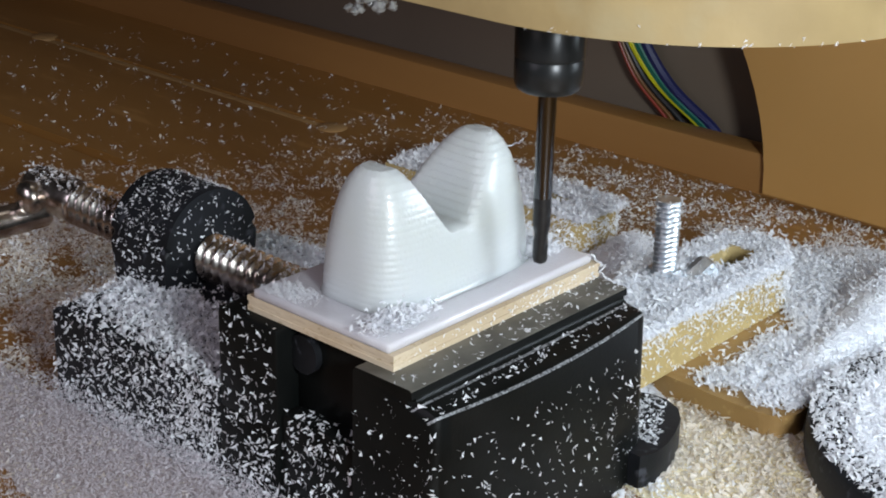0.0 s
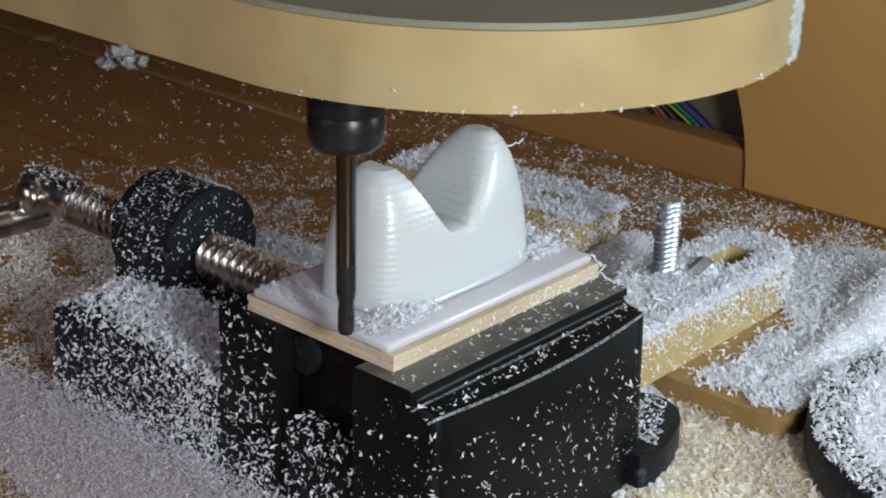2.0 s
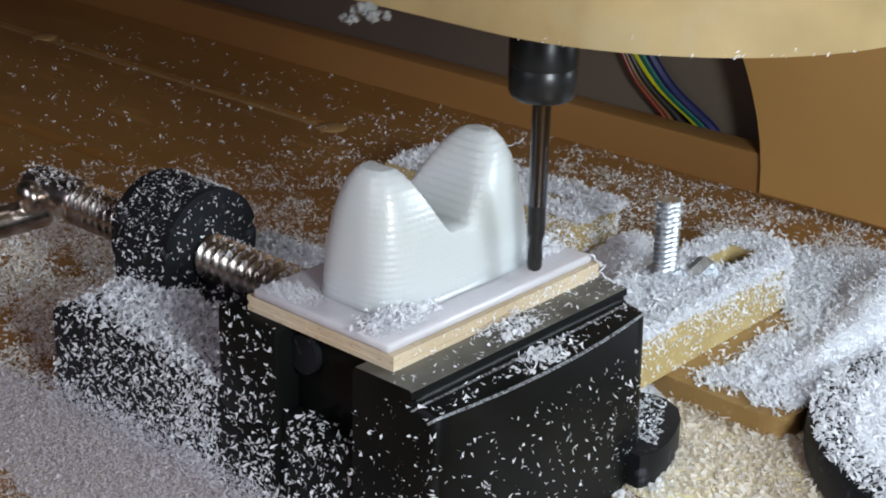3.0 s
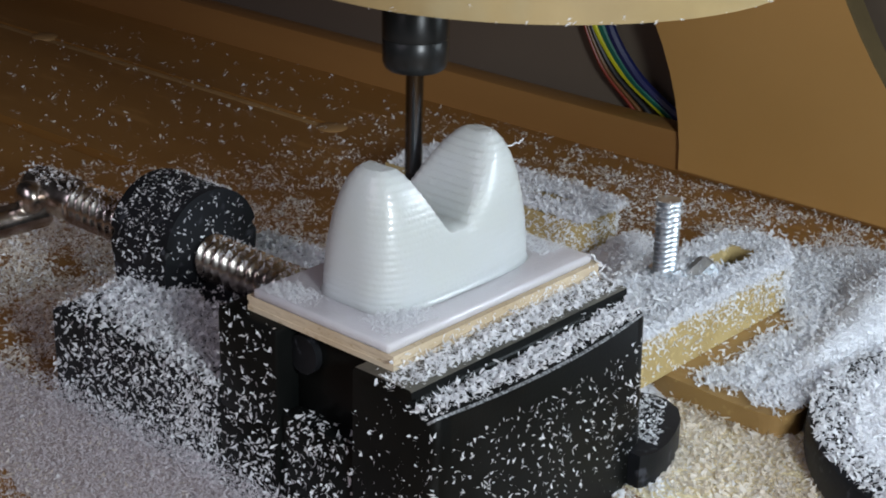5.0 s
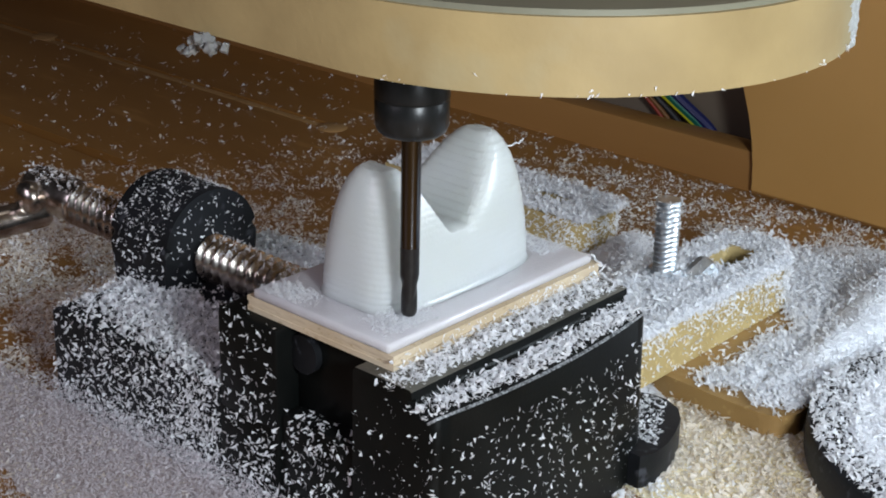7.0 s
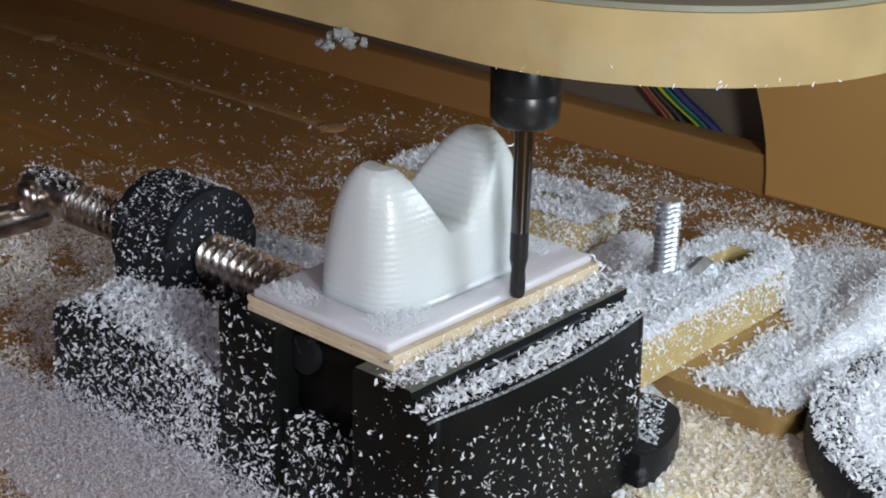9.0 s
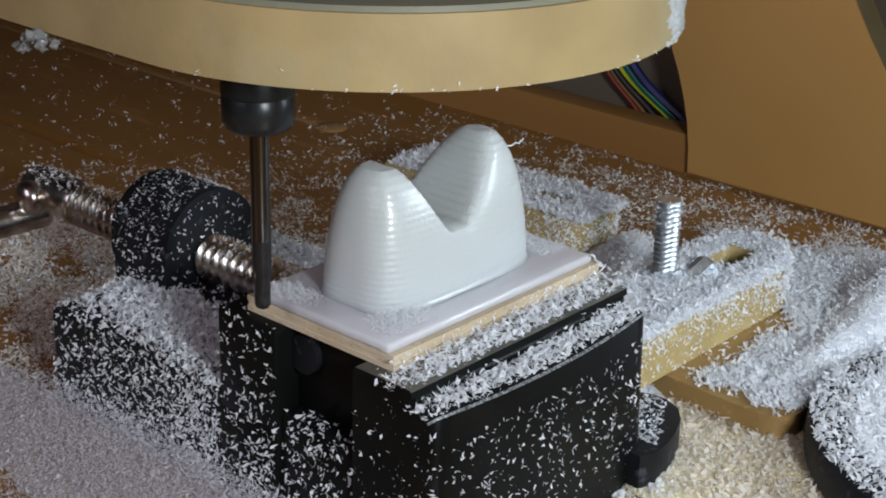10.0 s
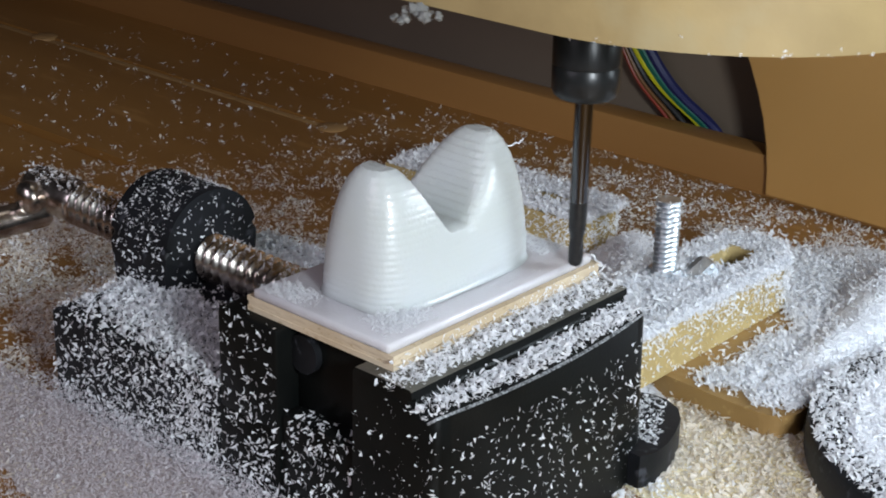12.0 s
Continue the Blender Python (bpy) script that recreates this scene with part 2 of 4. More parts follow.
def flake_mesh(name, pts, normals, rng, size=(2.0, 4.6), tilt=0.35, lift=0.3, slim=1.25):
    """Milled shavings: thin, bent, pointed slivers of four triangles, strewn over points of a surface. Millimetres."""
    n = len(pts)
    nor = normals / np.linalg.norm(normals, axis=1, keepdims=True)
    nor = nor + rng.normal(0, tilt, (n, 3))
    nor /= np.linalg.norm(nor, axis=1, keepdims=True)
    way = np.cross(nor, rng.normal(0, 1, (n, 3)))
    way /= np.linalg.norm(way, axis=1, keepdims=True)
    side = np.cross(nor, way)
    ln = size[0] + (size[1] * 1.15 - size[0]) * rng.beta(1.4, 2.0, (n, 1))
    wedge = rng.uniform(0, 1, (n, 1)) ** slim
    wd = ln * rng.uniform(0.06, 0.16, (n, 1))
    blunt = ln * wedge * 0.21
    bend = ln * rng.uniform(-0.08, 0.32, (n, 1))
    c = pts + nor * lift
    v = np.empty((n, 6, 3))
    v[:, 0] = c - way * ln * 0.5 + nor * bend
    v[:, 1] = c - way * ln * 0.12 - side * wd
    v[:, 2] = c - way * ln * 0.12 + side * wd * 0.7
    v[:, 3] = c + way * ln * 0.30 - side * (wd * 0.7 + blunt)
    v[:, 4] = c + way * ln * 0.24 + side * (wd + blunt * 0.8) + nor * bend * 0.4
    v[:, 5] = c + way * (ln * 0.5 - blunt * 1.15) + nor * bend
    base = (np.arange(n) * 6)[:, None]
    tris = np.concatenate([base + np.array(t) for t in ((0, 1, 2), (1, 3, 2), (2, 3, 4), (3, 5, 4))], 1).reshape(-1, 3)
    me = bpy.data.meshes.new(name)
    me.vertices.add(n * 6)
    me.vertices.foreach_set("co", (v * MM).ravel())
    me.loops.add(len(tris) * 3)
    me.loops.foreach_set("vertex_index", tris.ravel().astype(np.int32))
    me.polygons.add(len(tris))
    me.polygons.foreach_set("loop_start", np.arange(0, len(tris) * 3, 3, dtype=np.int32))
    me.update(calc_edges=True)
    return me


def flakes(name, pts, normals, material, label, seed, parent=None, **k):
    me = flake_mesh(name, np.asarray(pts, float), np.asarray(normals, float), np.random.default_rng(seed), **k)
    me.materials.append(material)
    ob = new(name, me)
    if parent:
        ob.parent = parent
        ob["kind"] = "stuff"
        return ob
    return tagged(ob, label, "shavings", "", "stuff")


def on_patch(rng, n, o, a, b, density=None):
    """n random points on the patch o + u a + w b; density(u, w) in 0..1 thins them out. With the patch's normal."""
    uv = rng.uniform(0, 1, (n, 2))
    if density:
        uv = uv[rng.uniform(0, 1, n) < density(uv[:, 0], uv[:, 1])]
    o, a, b = np.array(o, float), np.array(a, float), np.array(b, float)
    return o + uv[:, :1] * a + uv[:, 1:] * b, np.tile(np.cross(a, b), (len(uv), 1))


# ---------------------------------------------------------------- the setting
def heap_height(x, y):
    """Height of the drifts of shavings over the bed, in millimetres."""
    def hill(cx, cy, sx, sy, h):
        return h * np.exp(-((x - cx) / sx) ** 2 - ((y - cy) / sy) ** 2)
    return (hill(220, -55, 46, 25, 24) + hill(156, -56, 34, 15, 14) + hill(255, -24, 36, 34, 13)
            + hill(180, 44, 30, 18, 20) + hill(135, 28, 34, 18, 24) + hill(95, 10, 24, 24, 17) + hill(75, 120, 45, 30, 5)
            + hill(92, 165, 22, 30, 9) + hill(198, 62, 24, 14, 13) + hill(172, 120, 12, 45, 11)
           )


def build_setting():
    # bed slab with three routed slots, round at their ends
    bm = bmesh.new()
    slots = ((-40, 4.5, 150.0), (130, 4.5, 309.0), (249, 4.5, 303.0))
    xs = [-900]
    for x, w, y in slots:
        xs += [x - w, x + w]
    xs.append(900)
    for i in range(len(xs) - 1):
        if i % 2 == 0:
            box(bm, xs[i], xs[i + 1], -900, 1300, -22, 0)
        else:
            x, w, y = slots[i // 2]
            box(bm, xs[i], xs[i + 1], -900, y, -22, 0)
            box(bm, xs[i], xs[i + 1], y, 1300, -22, -5)
    solo("floor", bm, BED, "amber varnished machine bed with long routed slots", "machine bed", kind="structure")
    for x, y in ((249, 296), (251, 566)):
        solo("bed_plug", lathe(((8.5, -4), (8.5, 0.2), (7.6, 0.8), (2, 1.0)), 24, at=(x, y, 0)), PLUG, "pale round filler plug set in the bed", "plug", "bed plugs", smooth=True)
    solo("slot_dust", boxed(245.2, 252.8, 306, 900, -5.2, -0.9, bevel=1.0), PLUG, "pale wood dust packed in a bed slot", "dust", kind="stuff", smooth=True)
    # rail along the bed's far edge
    solo("trim", boxed(325, 342, -900, 1300, -22, 20.8, bevel=1.2), RAIL, "brown stained wooden rail along the bed edge", "rail", kind="structure", smooth=True)
    solo("wall_back", boxed(356, 386, -900, 1300, -22, 900), WALL, "dull grey enclosure wall behind the rail", "wall", kind="structure")
    # black filler between rail and wall, stands in for the gap's shade
    solo("gap_shade_strip", boxed(342, 356, -900, 1300, -22, 12), BLACK, "black strip standing for the shade in the gap behind the rail", "strip", kind="structure")
    # the room round the machine
    solo("wall_left", boxed(-1500, 1500, 1320, 1350, -900, 1600), ROOM, "plain workshop wall", "wall", kind="structure")
    solo("wall_right", boxed(-1500, 1500, -1530, -1500, -900, 1600), ROOM, "plain workshop wall", "wall", kind="structure")
    solo("wall_front", boxed(-1530, -1500, -1500, 1320, -900, 1600), ROOM, "plain workshop wall", "wall", kind="structure")
    solo("wall_far", boxed(1500, 1530, -1500, 1320, -900, 1600), ROOM, "plain workshop wall", "wall", kind="structure")
    solo("ceiling", boxed(-1530, 1530, -1530, 1350, 1600, 1630), ROOM, "plain workshop ceiling", "ceiling", kind="structure")


def gantry():
    """The gantry's upright board, with curved flanks. Its base is the board's front foot corner."""
    g = thing("gantry_upright", "yellow ochre board upright of the moving gantry with curved sides", "gantry")
    zs = [2.5 + 12.5 * k for k in range(25)]
    left = [(0.0039 * z * z - 0.02 * z, z) for z in zs]
    right = [(-112 + 0.86 * min(z - 62, 110) - 0.0035 * min(z - 62, 110) ** 2, z) for z in zs]
    right = [(min(y, l[0] - 60), z) for (y, z), l in zip(right, left)]
    bm = bmesh.new()
    outline = left + right[::-1]
    f = [bm.verts.new((0, y, z)) for y, z in outline]
    b = [bm.verts.new((15, y, z)) for y, z in outline]
    n = len(outline)
    for i in range(n):
        bm.faces.new((f[i], f[(i + 1) % n], b[(i + 1) % n], b[i]))
    m = len(zs)
    for i in range(m - 1):
        bm.faces.new((f[i], f[i + 1], f[n - 2 - i], f[n - 1 - i]))
        bm.faces.new((b[i], b[i + 1], b[n - 2 - i], b[n - 1 - i]))
    part("board", bm, GANTRY, g, "yellow ochre painted board")
    strip = bmesh.new()
    rows = [[strip.verts.new((x, y - d, z)) for x, d in ((0.4, 0.0), (0.4, 0.8), (14.6, 0.8), (14.6, 0.0))] for y, z in right]
    for a, c in zip(rows, rows[1:]):
        for k in range(3):
            strip.faces.new((a[k], a[k + 1], c[k + 1], c[k]))
    part("edge_strip", strip, GANTRY_EDGE, g, "bare dark board edge")
    return g


def cables():
    """The wires that hang behind the rail and trail after the gantry."""
    g = thing("cable_bundle", "loose bundle of coloured wires hanging behind the rail", "cables")
    spec = (("red", 84, 1.1, 50), ("orange", 82, 1.2, 46), ("black", 79.5, 1.5, 40), ("yellow", 76, 2.3, 28), ("green", 71.2, 3.0, 24), ("blue", 66.4, 2.8, 20))
    for k, (name, y, r, b0) in enumerate(spec):
        mid = b0 + (y - b0) * 0.55
        pts = [(24 + k * 0.8, y + 6, 110), (24 + k * 0.8, y + 3, 78), (25, y - 2, 60), (26, mid, 37), (27, b0, 20.5), (27, b0 - 7, 13.5)]
        part("wire", tube(pts, r), WIRES[name], g, name + " insulated wire", smooth=True)
    return g


def spindle():
    """The spindle carrier: a thick board with a round front, the collet nut and the cutter under it. Its base is the middle of the nut's lower face."""
    s = thing("spindle_carrier", "cream board spindle carrier with a black collet and a long cutter", "spindle")
    outline = ring_points(20.5, -28, 81, 40, 180, 360) + [(101.5, -28), (101.5, 60), (101.5, 150), (101.5, 200)] + [(20.5, 200), (-60.5, 200), (-60.5, 120), (-60.5, 40)]
    body = prism(outline, 36, 54.0, bevel=1.0)
    part("plate", body, MDF, s, "cream fibreboard plate with a round front", smooth=True)
    inner = ring_points(20.5, -28, 79.6, 40, 180, 360) + [(100.1, -28), (100.1, 60), (100.1, 150), (100.1, 198)] + [(20.5, 198), (-59.1, 198), (-59.1, 120), (-59.1, 40)]
    hole = []
    for x, y in inner:
        a = math.atan2(y + 62, x - 28)
        hole.append((28 + 30 * math.cos(a), -62 + 30 * math.sin(a)))
    part("face_sheet", prism(inner, 54.0, 55.4, hole=hole), MDF_TOP, s, "dull grey painted top face", smooth=False)
    # black sheet laid in the ring gap, as its shade
    part("port_gap_shade", prism(ring_points(28, -62, 30.5, 40), 54.0, 54.4), BLACK, s, "black sheet standing for the shade in the gap round the port", smooth=False)
    part("port_ring", lathe(((27.2, 53.9), (27.2, 55.0), (26.8, 55.4), (10, 55.5)), 48, at=(28, -62, 0)), MDF_TOP, s, "round cover set in the plate", smooth=True)
    part("arbor", lathe(((8, 20), (8, 29), (9.5, 30), (9.5, 36.2)), 32), SHANK, s, "bright steel spindle nose", smooth=True)
    part("collet_nut", lathe(((3.4, 1.4), (5.0, 0.2), (8.6, 0.0), (9.7, 0.9), (10.4, 2.6), (10.5, 9.6), (10.3, 9.9), (10.3, 10.4), (10.6, 10.7), (10.6, 20.0), (10.0, 21.0), (8.0, 21.6)), 40),
         NUT_BLACK, s, "black collet nut with a fine groove", smooth=True)
    part("shank", lathe(((2.8, -34.4), (2.85, -34.1), (2.85, 2.0)), 32), SHANK, s, "bright ground cutter shank", smooth=True)
    flute = bmesh.new()
    rows = []
    for i in range(29):
        z = -56.4 + 22.4 * i / 28
        d = -56.4 + 2.2 - z
        r = 2.4 if d <= 0 else max(0.35, math.sqrt(max(0.0, 2.4 ** 2 - (2.4 * d / 2.2) ** 2)))
        if z > -43:
            r = 2.83
        elif z > -45.5:
            r = 2.4 + 0.43 * (z + 45.5) / 2.5
        ring = []
        for q in range(32):
            an = 2 * math.pi * q / 32
            dent = max(0.0, math.cos(2 * (an - z * 0.22))) ** 3 * (0.6 if z < -44 else 0.0) * min(1.0, r / 2.4)
            ring.append(flute.verts.new(((r - dent * 0.55) * math.cos(an), (r - dent * 0.55) * math.sin(an), z)))
        rows.append(ring)
    for a, b in zip(rows, rows[1:]):
        for q in range(32):
            flute.faces.new((a[q], a[(q + 1) % 32], b[(q + 1) % 32], b[q]))
    flute.faces.new(rows[0][::-1])
    flute.faces.new(rows[-1])
    part("cutter_tip", flute, CARBIDE, s, "black coated fluted cutter tip", smooth=True)
    rng = np.random.default_rng(5)
    lump = bmesh.new()
    for k in range(16):
        u = k / 15
        cx, cy = -62.5 + rng.normal(0, 1.0), 5 + 15 * u + rng.normal(0, 0.7)
        cz = 34.6 - rng.uniform(0, 2.2) - (4.5 * rng.uniform(0, 1) if u > 0.75 else 0)
        r = rng.uniform(1.0, 2.0)
        made = bmesh.ops.create_icosphere(lump, subdivisions=2, radius=1.0)["verts"]
        for v in made:
            w = v.co * r * (1 + 0.75 * noise.noise(v.co * 2.1 + Vector((cx, cy, 0))))
            v.co = Vector((cx, cy, cz + 1)) + Vector((w.x, w.y, w.z * 0.9))
    part("plastic_lump", lump, GLUE, s, "milky melted plastic lump stuck under the plate", smooth=True)["kind"] = "stuff"
    # frosted film of glue round one side of the rim, ragged along its border
    film = bmesh.new()
    rows = []
    for j in range(25):
        z = 35.7 + 18.4 * j / 24
        a0 = 287 + 7 * noise.noise(Vector((z * 0.25, 0, 4))) + 4 * noise.noise(Vector((z * 0.9, 3, 4)))
        row = []
        for i in range(41):
            a = radians(a0 + (350 - a0) * i / 40)
            r = 80.9 + min(1.0, i / 3) * (0.5 + 0.7 * max(0.0, noise.noise(Vector((i * 0.5, z * 0.6, 1))) + 0.3))
            row.append(film.verts.new((20.5 + r * math.cos(a), -28 + r * math.sin(a), z)))
        rows.append(row)
    for a, c in zip(rows, rows[1:]):
        for i in range(40):
            film.faces.new((a[i], a[i + 1], c[i + 1], c[i]))
    part("glue_film", film, FROST, s, "frosted whitish glue film on the rim", smooth=True)
    # fluff of shavings caught on the plate's lower rim
    an = np.radians(np.concatenate([rng.uniform(290, 345, 260), rng.uniform(180, 360, 50)]))
    pts = np.c_[20.5 + 81.2 * np.cos(an), -28 + 81.2 * np.sin(an), np.where(np.arange(310) < 260, rng.uniform(36, 53, 310), 36 + rng.exponential(0.7, 310))]
    flakes("clinging_flakes", pts, np.c_[np.cos(an), np.sin(an), 0 * an], FLAKE, "", 6, parent=s, size=(0.6, 2.0), tilt=0.6, lift=0.1)
    return s


# ---------------------------------------------------------------- the vise
def vise():
    v = thing("machine_vise", "black cast-iron drill press vise sprinkled with white shavings", "vise")
    # fixed jaw: straight lip, hollow bevel, bowed front
    bm = bmesh.new()
    sect = ((-12, 0.2, 0), (-12, 63.8, 0), (-13, 65.2, 0), (-34.3, 65.2, 0), (-35.0, 64.7, 0), (-35.2, 62.4, 0), (-35.6, 61.5, 0.02), (-36.7, 60.85, 0.10), (-37.4, 60.65, 0.18),
            (-40.5, 60.1, 0.55), (-42.85, 59.35, 0.93), (-43.35, 58.7, 1.0), (-44.0, 40, 1.0), (-45.2, 0.2, 1.0))
    rows = []
    for i in range(61):
        x = -45.5 + 102.5 * i / 60
        u = (x - 5.75) / 51.25
        bow = -4.2 * (1 - u * u)
        edge = 2.0 * max(0.0, (abs(u) - 0.95) / 0.05) ** 2
        rows.append([bm.verts.new((x, y + bow * w + (edge if w else 0), z - (edge if 30 < z < 61 else 0))) for y, z, w in sect])
    for a, b in zip(rows, rows[1:]):
        for k in range(len(sect)):
            f = bm.faces.new((a[k], a[(k + 1) % len(sect)], b[(k + 1) % len(sect)], b[k]))
            # index 2: two narrow strips carry the painted highlight lines
            f.material_index = 1 if k in (1, 2, 3) else 2 if k in (7, 10) else 0
    bm.faces.new(rows[0])
    bm.faces.new(rows[-1][::-1])
    jaw = mesh_object("fixed_jaw", bm, [BLACK, WORN, RUBBED_GLINT], True)
    jaw.parent = v
    jaw["label"] = "black fixed jaw with a worn grey top"
    part("movable_jaw", boxed(-45, 57, 21, 48, 30, 65.2, bevel=1.4), BLACK, v, "black movable jaw", smooth=True)
    part("jaw_insert", boxed(-30, 50, 17, 21, 36, 64.4, bevel=0.8), BLACK, v, "worn steel jaw insert", smooth=True)
    part("inner_wall", boxed(-25, 37, -12, 60, 9, 34, bevel=1.0), BLACK, v, "dark slideway between the jaws", smooth=True)
    part("guide_bolt", lathe(((6.3, 0), (6.3, 2.5), (5.4, 3.2), (3.6, 3.2), (3.2, 2.0), (0.5, 2.0)), 32, axis="X", at=(-38.5, 16.5, 56.5)), DUSTY, v, "dull round bolt end in the gap", smooth=True)
    part("guide_block", boxed(-36, 46, -9, 22, 34, 63.5, bevel=1.5), BLACK, v, "dark core between the jaws", smooth=True)
    part("base_web", boxed(-43.5, 55.5, -12.5, 21.5, 9, 37, bevel=1.5), BLACK, v, "black web of the base between the jaws", smooth=True)
    part("base", boxed(-45, 57, 48, 138, 0, 36, bevel=1.6), DUSTY, v, "black base under the screw", smooth=True)
    part("bed_plate", boxed(-45, 57, -44, 48, 0, 10, bevel=1.4), BLACK, v, "black base plate", smooth=True)
    part("base_side", boxed(-44.8, 56.8, 21, 48.5, 10, 32, bevel=1.0), BLACK, v, "black side wall", smooth=True)
    lug = [(50, -20), (80, -20), (85, -22.5), (87.5, -28), (87.8, -34), (85, -41), (79, -46), (70, -50.0), (62, -52.4), (54, -53), (48, -51), (48, -40)]
    part("foot_lug", prism(lug, 0, 12.6, bevel=1.8), DUSTY, v, "rounded dusty black foot lug", smooth=True)
    # screw bearing: an arch
    prof = [(-10.2, 30)] + [(11.4 + 21.8 * math.cos(radians(a)), 49 + 21.8 * math.sin(radians(a))) for a in range(184, -5, -6)] + [(32.8, 30)]
    prof = [(max(min(x, 32.8), -10.2), z) for x, z in prof]
    bm = bmesh.new()
    fr = [bm.verts.new((x, 116.5, z)) for x, z in prof]
    bk = [bm.verts.new((x, 148, z)) for x, z in prof]
    m = len(prof)
    for i in range(m):
        bm.faces.new((fr[i], fr[(i + 1) % m], bk[(i + 1) % m], bk[i]))
    bm.faces.new(fr)
    bm.faces.new(bk[::-1])
    rim = [e for e in bm.edges if abs(e.verts[0].co.y - e.verts[1].co.y) < 1e-6]
    bmesh.ops.bevel(bm, geom=rim, offset=3.6, segments=4, affect="EDGES", profile=0.5)
    part("screw_bearing", bm, DUSTY, v, "black arched bearing of the screw", smooth=True)
    part("bearing_foot", boxed(-9.8, 32.4, 117.5, 147, 8, 32, bevel=1.0), DUSTY, v, "black foot of the bearing", smooth=True)
    part("lead_screw", thread(9.0, 2.0, 4.5, 150, 32, "Y", (10, 46, 45.5), True), CHROME, v, "shiny coarse-threaded steel screw", smooth=True)
    head = part("screw_head", lathe(((8.0, 193), (8.8, 195), (8.8, 222), (7.6, 225), (5.0, 227), (1.0, 228)), 32, "Y", (10, 0, 45.5)), CHROME, v, "plain shiny screw head", smooth=True)
    part("pin_end", lathe(((1.5, -15.2), (4.4, -14.4), (6.4, -12.6), (7.0, -10), (6.4, -8), (6.2, 0)), 24, "X", (10, 214, 45.5)), CHROME, head, "domed steel pin end", smooth=True)
    bar = part("handle_bar", lathe(((5.0, -5), (6.4, -3), (6.4, 70), (5.2, 72)), 24, "Z"), CHROME, v, "bright steel handle bar", smooth=True)
    bar.matrix_basis = Matrix.Translation((0.006, 0.219, 0.036)) @ Vector((-45, 16, -6)).to_track_quat("Z", "Y").to_matrix().to_4x4()
    return v


def workpiece():
    w = thing("milled_workpiece", "white plastic two-peaked block half milled on a plywood plate", "workpiece")
    # plywood backing in glued plies
    for k, (z0, z1) in enumerate(((65.3, 67.0), (67.0, 68.6), (68.6, 70.2))):
        e = 0.25 * (k % 2)
        part("ply", boxed(-40.5 + e, 57.6 - e, -23.4 + e, 38.5 - e, z0, z1), PLY, w)
    part("plate", boxed(-41.0, 55.0, -22.0, 35.5, 70.2, 73.4, bevel=1.1, seg=3), PLATE, w, "thin white plastic base plate", smooth=True)
    # the body with two peaks and a saddle between them
    x0, x1, yc = -29.5, 42.6, 6.6
    p1, p2, dip = -16.6, 26.4, 1.5
    sad, step = 20.8, 1.95

    def dome(x):
        if x < p1:
            return 42.2 * max(0.0, 1 - ((p1 - x) / (p1 - x0)) ** 2.5) ** 0.6
        if x > p2:
            return 43.8 * max(0.0, 1 - ((x - p2) / (x1 - p2)) ** 3.35) ** 0.6
        return 42.2 + 1.6 * (x - p1) / (p2 - p1)

    def valley(x):
        u = (dip - x - 2.0) / 14.4 if x < dip else (x - dip - 5.5) / 17.5
        return sad + 22.5 * max(0.0, u) ** 1.3

    bm = bmesh.new()
    nx, ny = 280, 480
    rows = []
    for i in range(nx + 1):
        xi = -math.cos(math.pi * i / nx)
        x = (x0 + x1) / 2 + xi * (x1 - x0) / 2
        half = 18.0 * max(1e-4, 1 - abs(xi) ** 3.9) ** (1 / 3.9)
        r, low = dome(x), valley(x)
        row = []
        for j in range(ny + 1):
            et = -math.cos(math.pi * j / ny)
            z = r * max(0.0, 1 - abs(et) ** 2.45) ** 0.5
            wall = low - 12 * max(0.0, abs(et) - 0.62) ** 2
            walled = wall < z
            soft = 0.4 + 9.0 * min(1.0, max(0.0, (x - dip - 3.0) / 6.0))  # the far lobe's wall runs over into its front
            over = max(soft - abs(z - wall), 0.0) / soft
            z = min(z, wall) - over * over * soft * 0.25
            cut = 0.75 * min(1.0, abs(x - dip) / 9.0) if walled else 0.28
            z = z + cut * (1 + 0.3 * math.sin(4.6 * (x - et * half))) * step / 6.283 * math.sin(6.283 * z / step)
            z = min(z, (41.0 if x < dip else 42.6) + 0.2 * noise.noise(Vector((x * 0.5, et * 9, 2))))
            flare = 1.5 * max(0.0, 1 - z / 2.4) ** 2
            rib = 0.085 * math.cos(6.283 * z / step) * min(1.0, z / 3.0) * (0.3 + 0.7 * min(1.0, abs(xi) * 1.15) ** 3)
            row.append(bm.verts.new((x + rib * xi ** 5, yc + et * (half + flare) + rib * et ** 7, 73.0 + max(0.0, z))))
        rows.append(row)
    for a, b in zip(rows, rows[1:]):
        for j in range(ny):
            bm.faces.new((a[j], b[j], b[j + 1], a[j + 1]))
    part("peaked_body", bm, PLASTIC, w, "white two-peaked body with milling terraces", smooth=True)
    return w


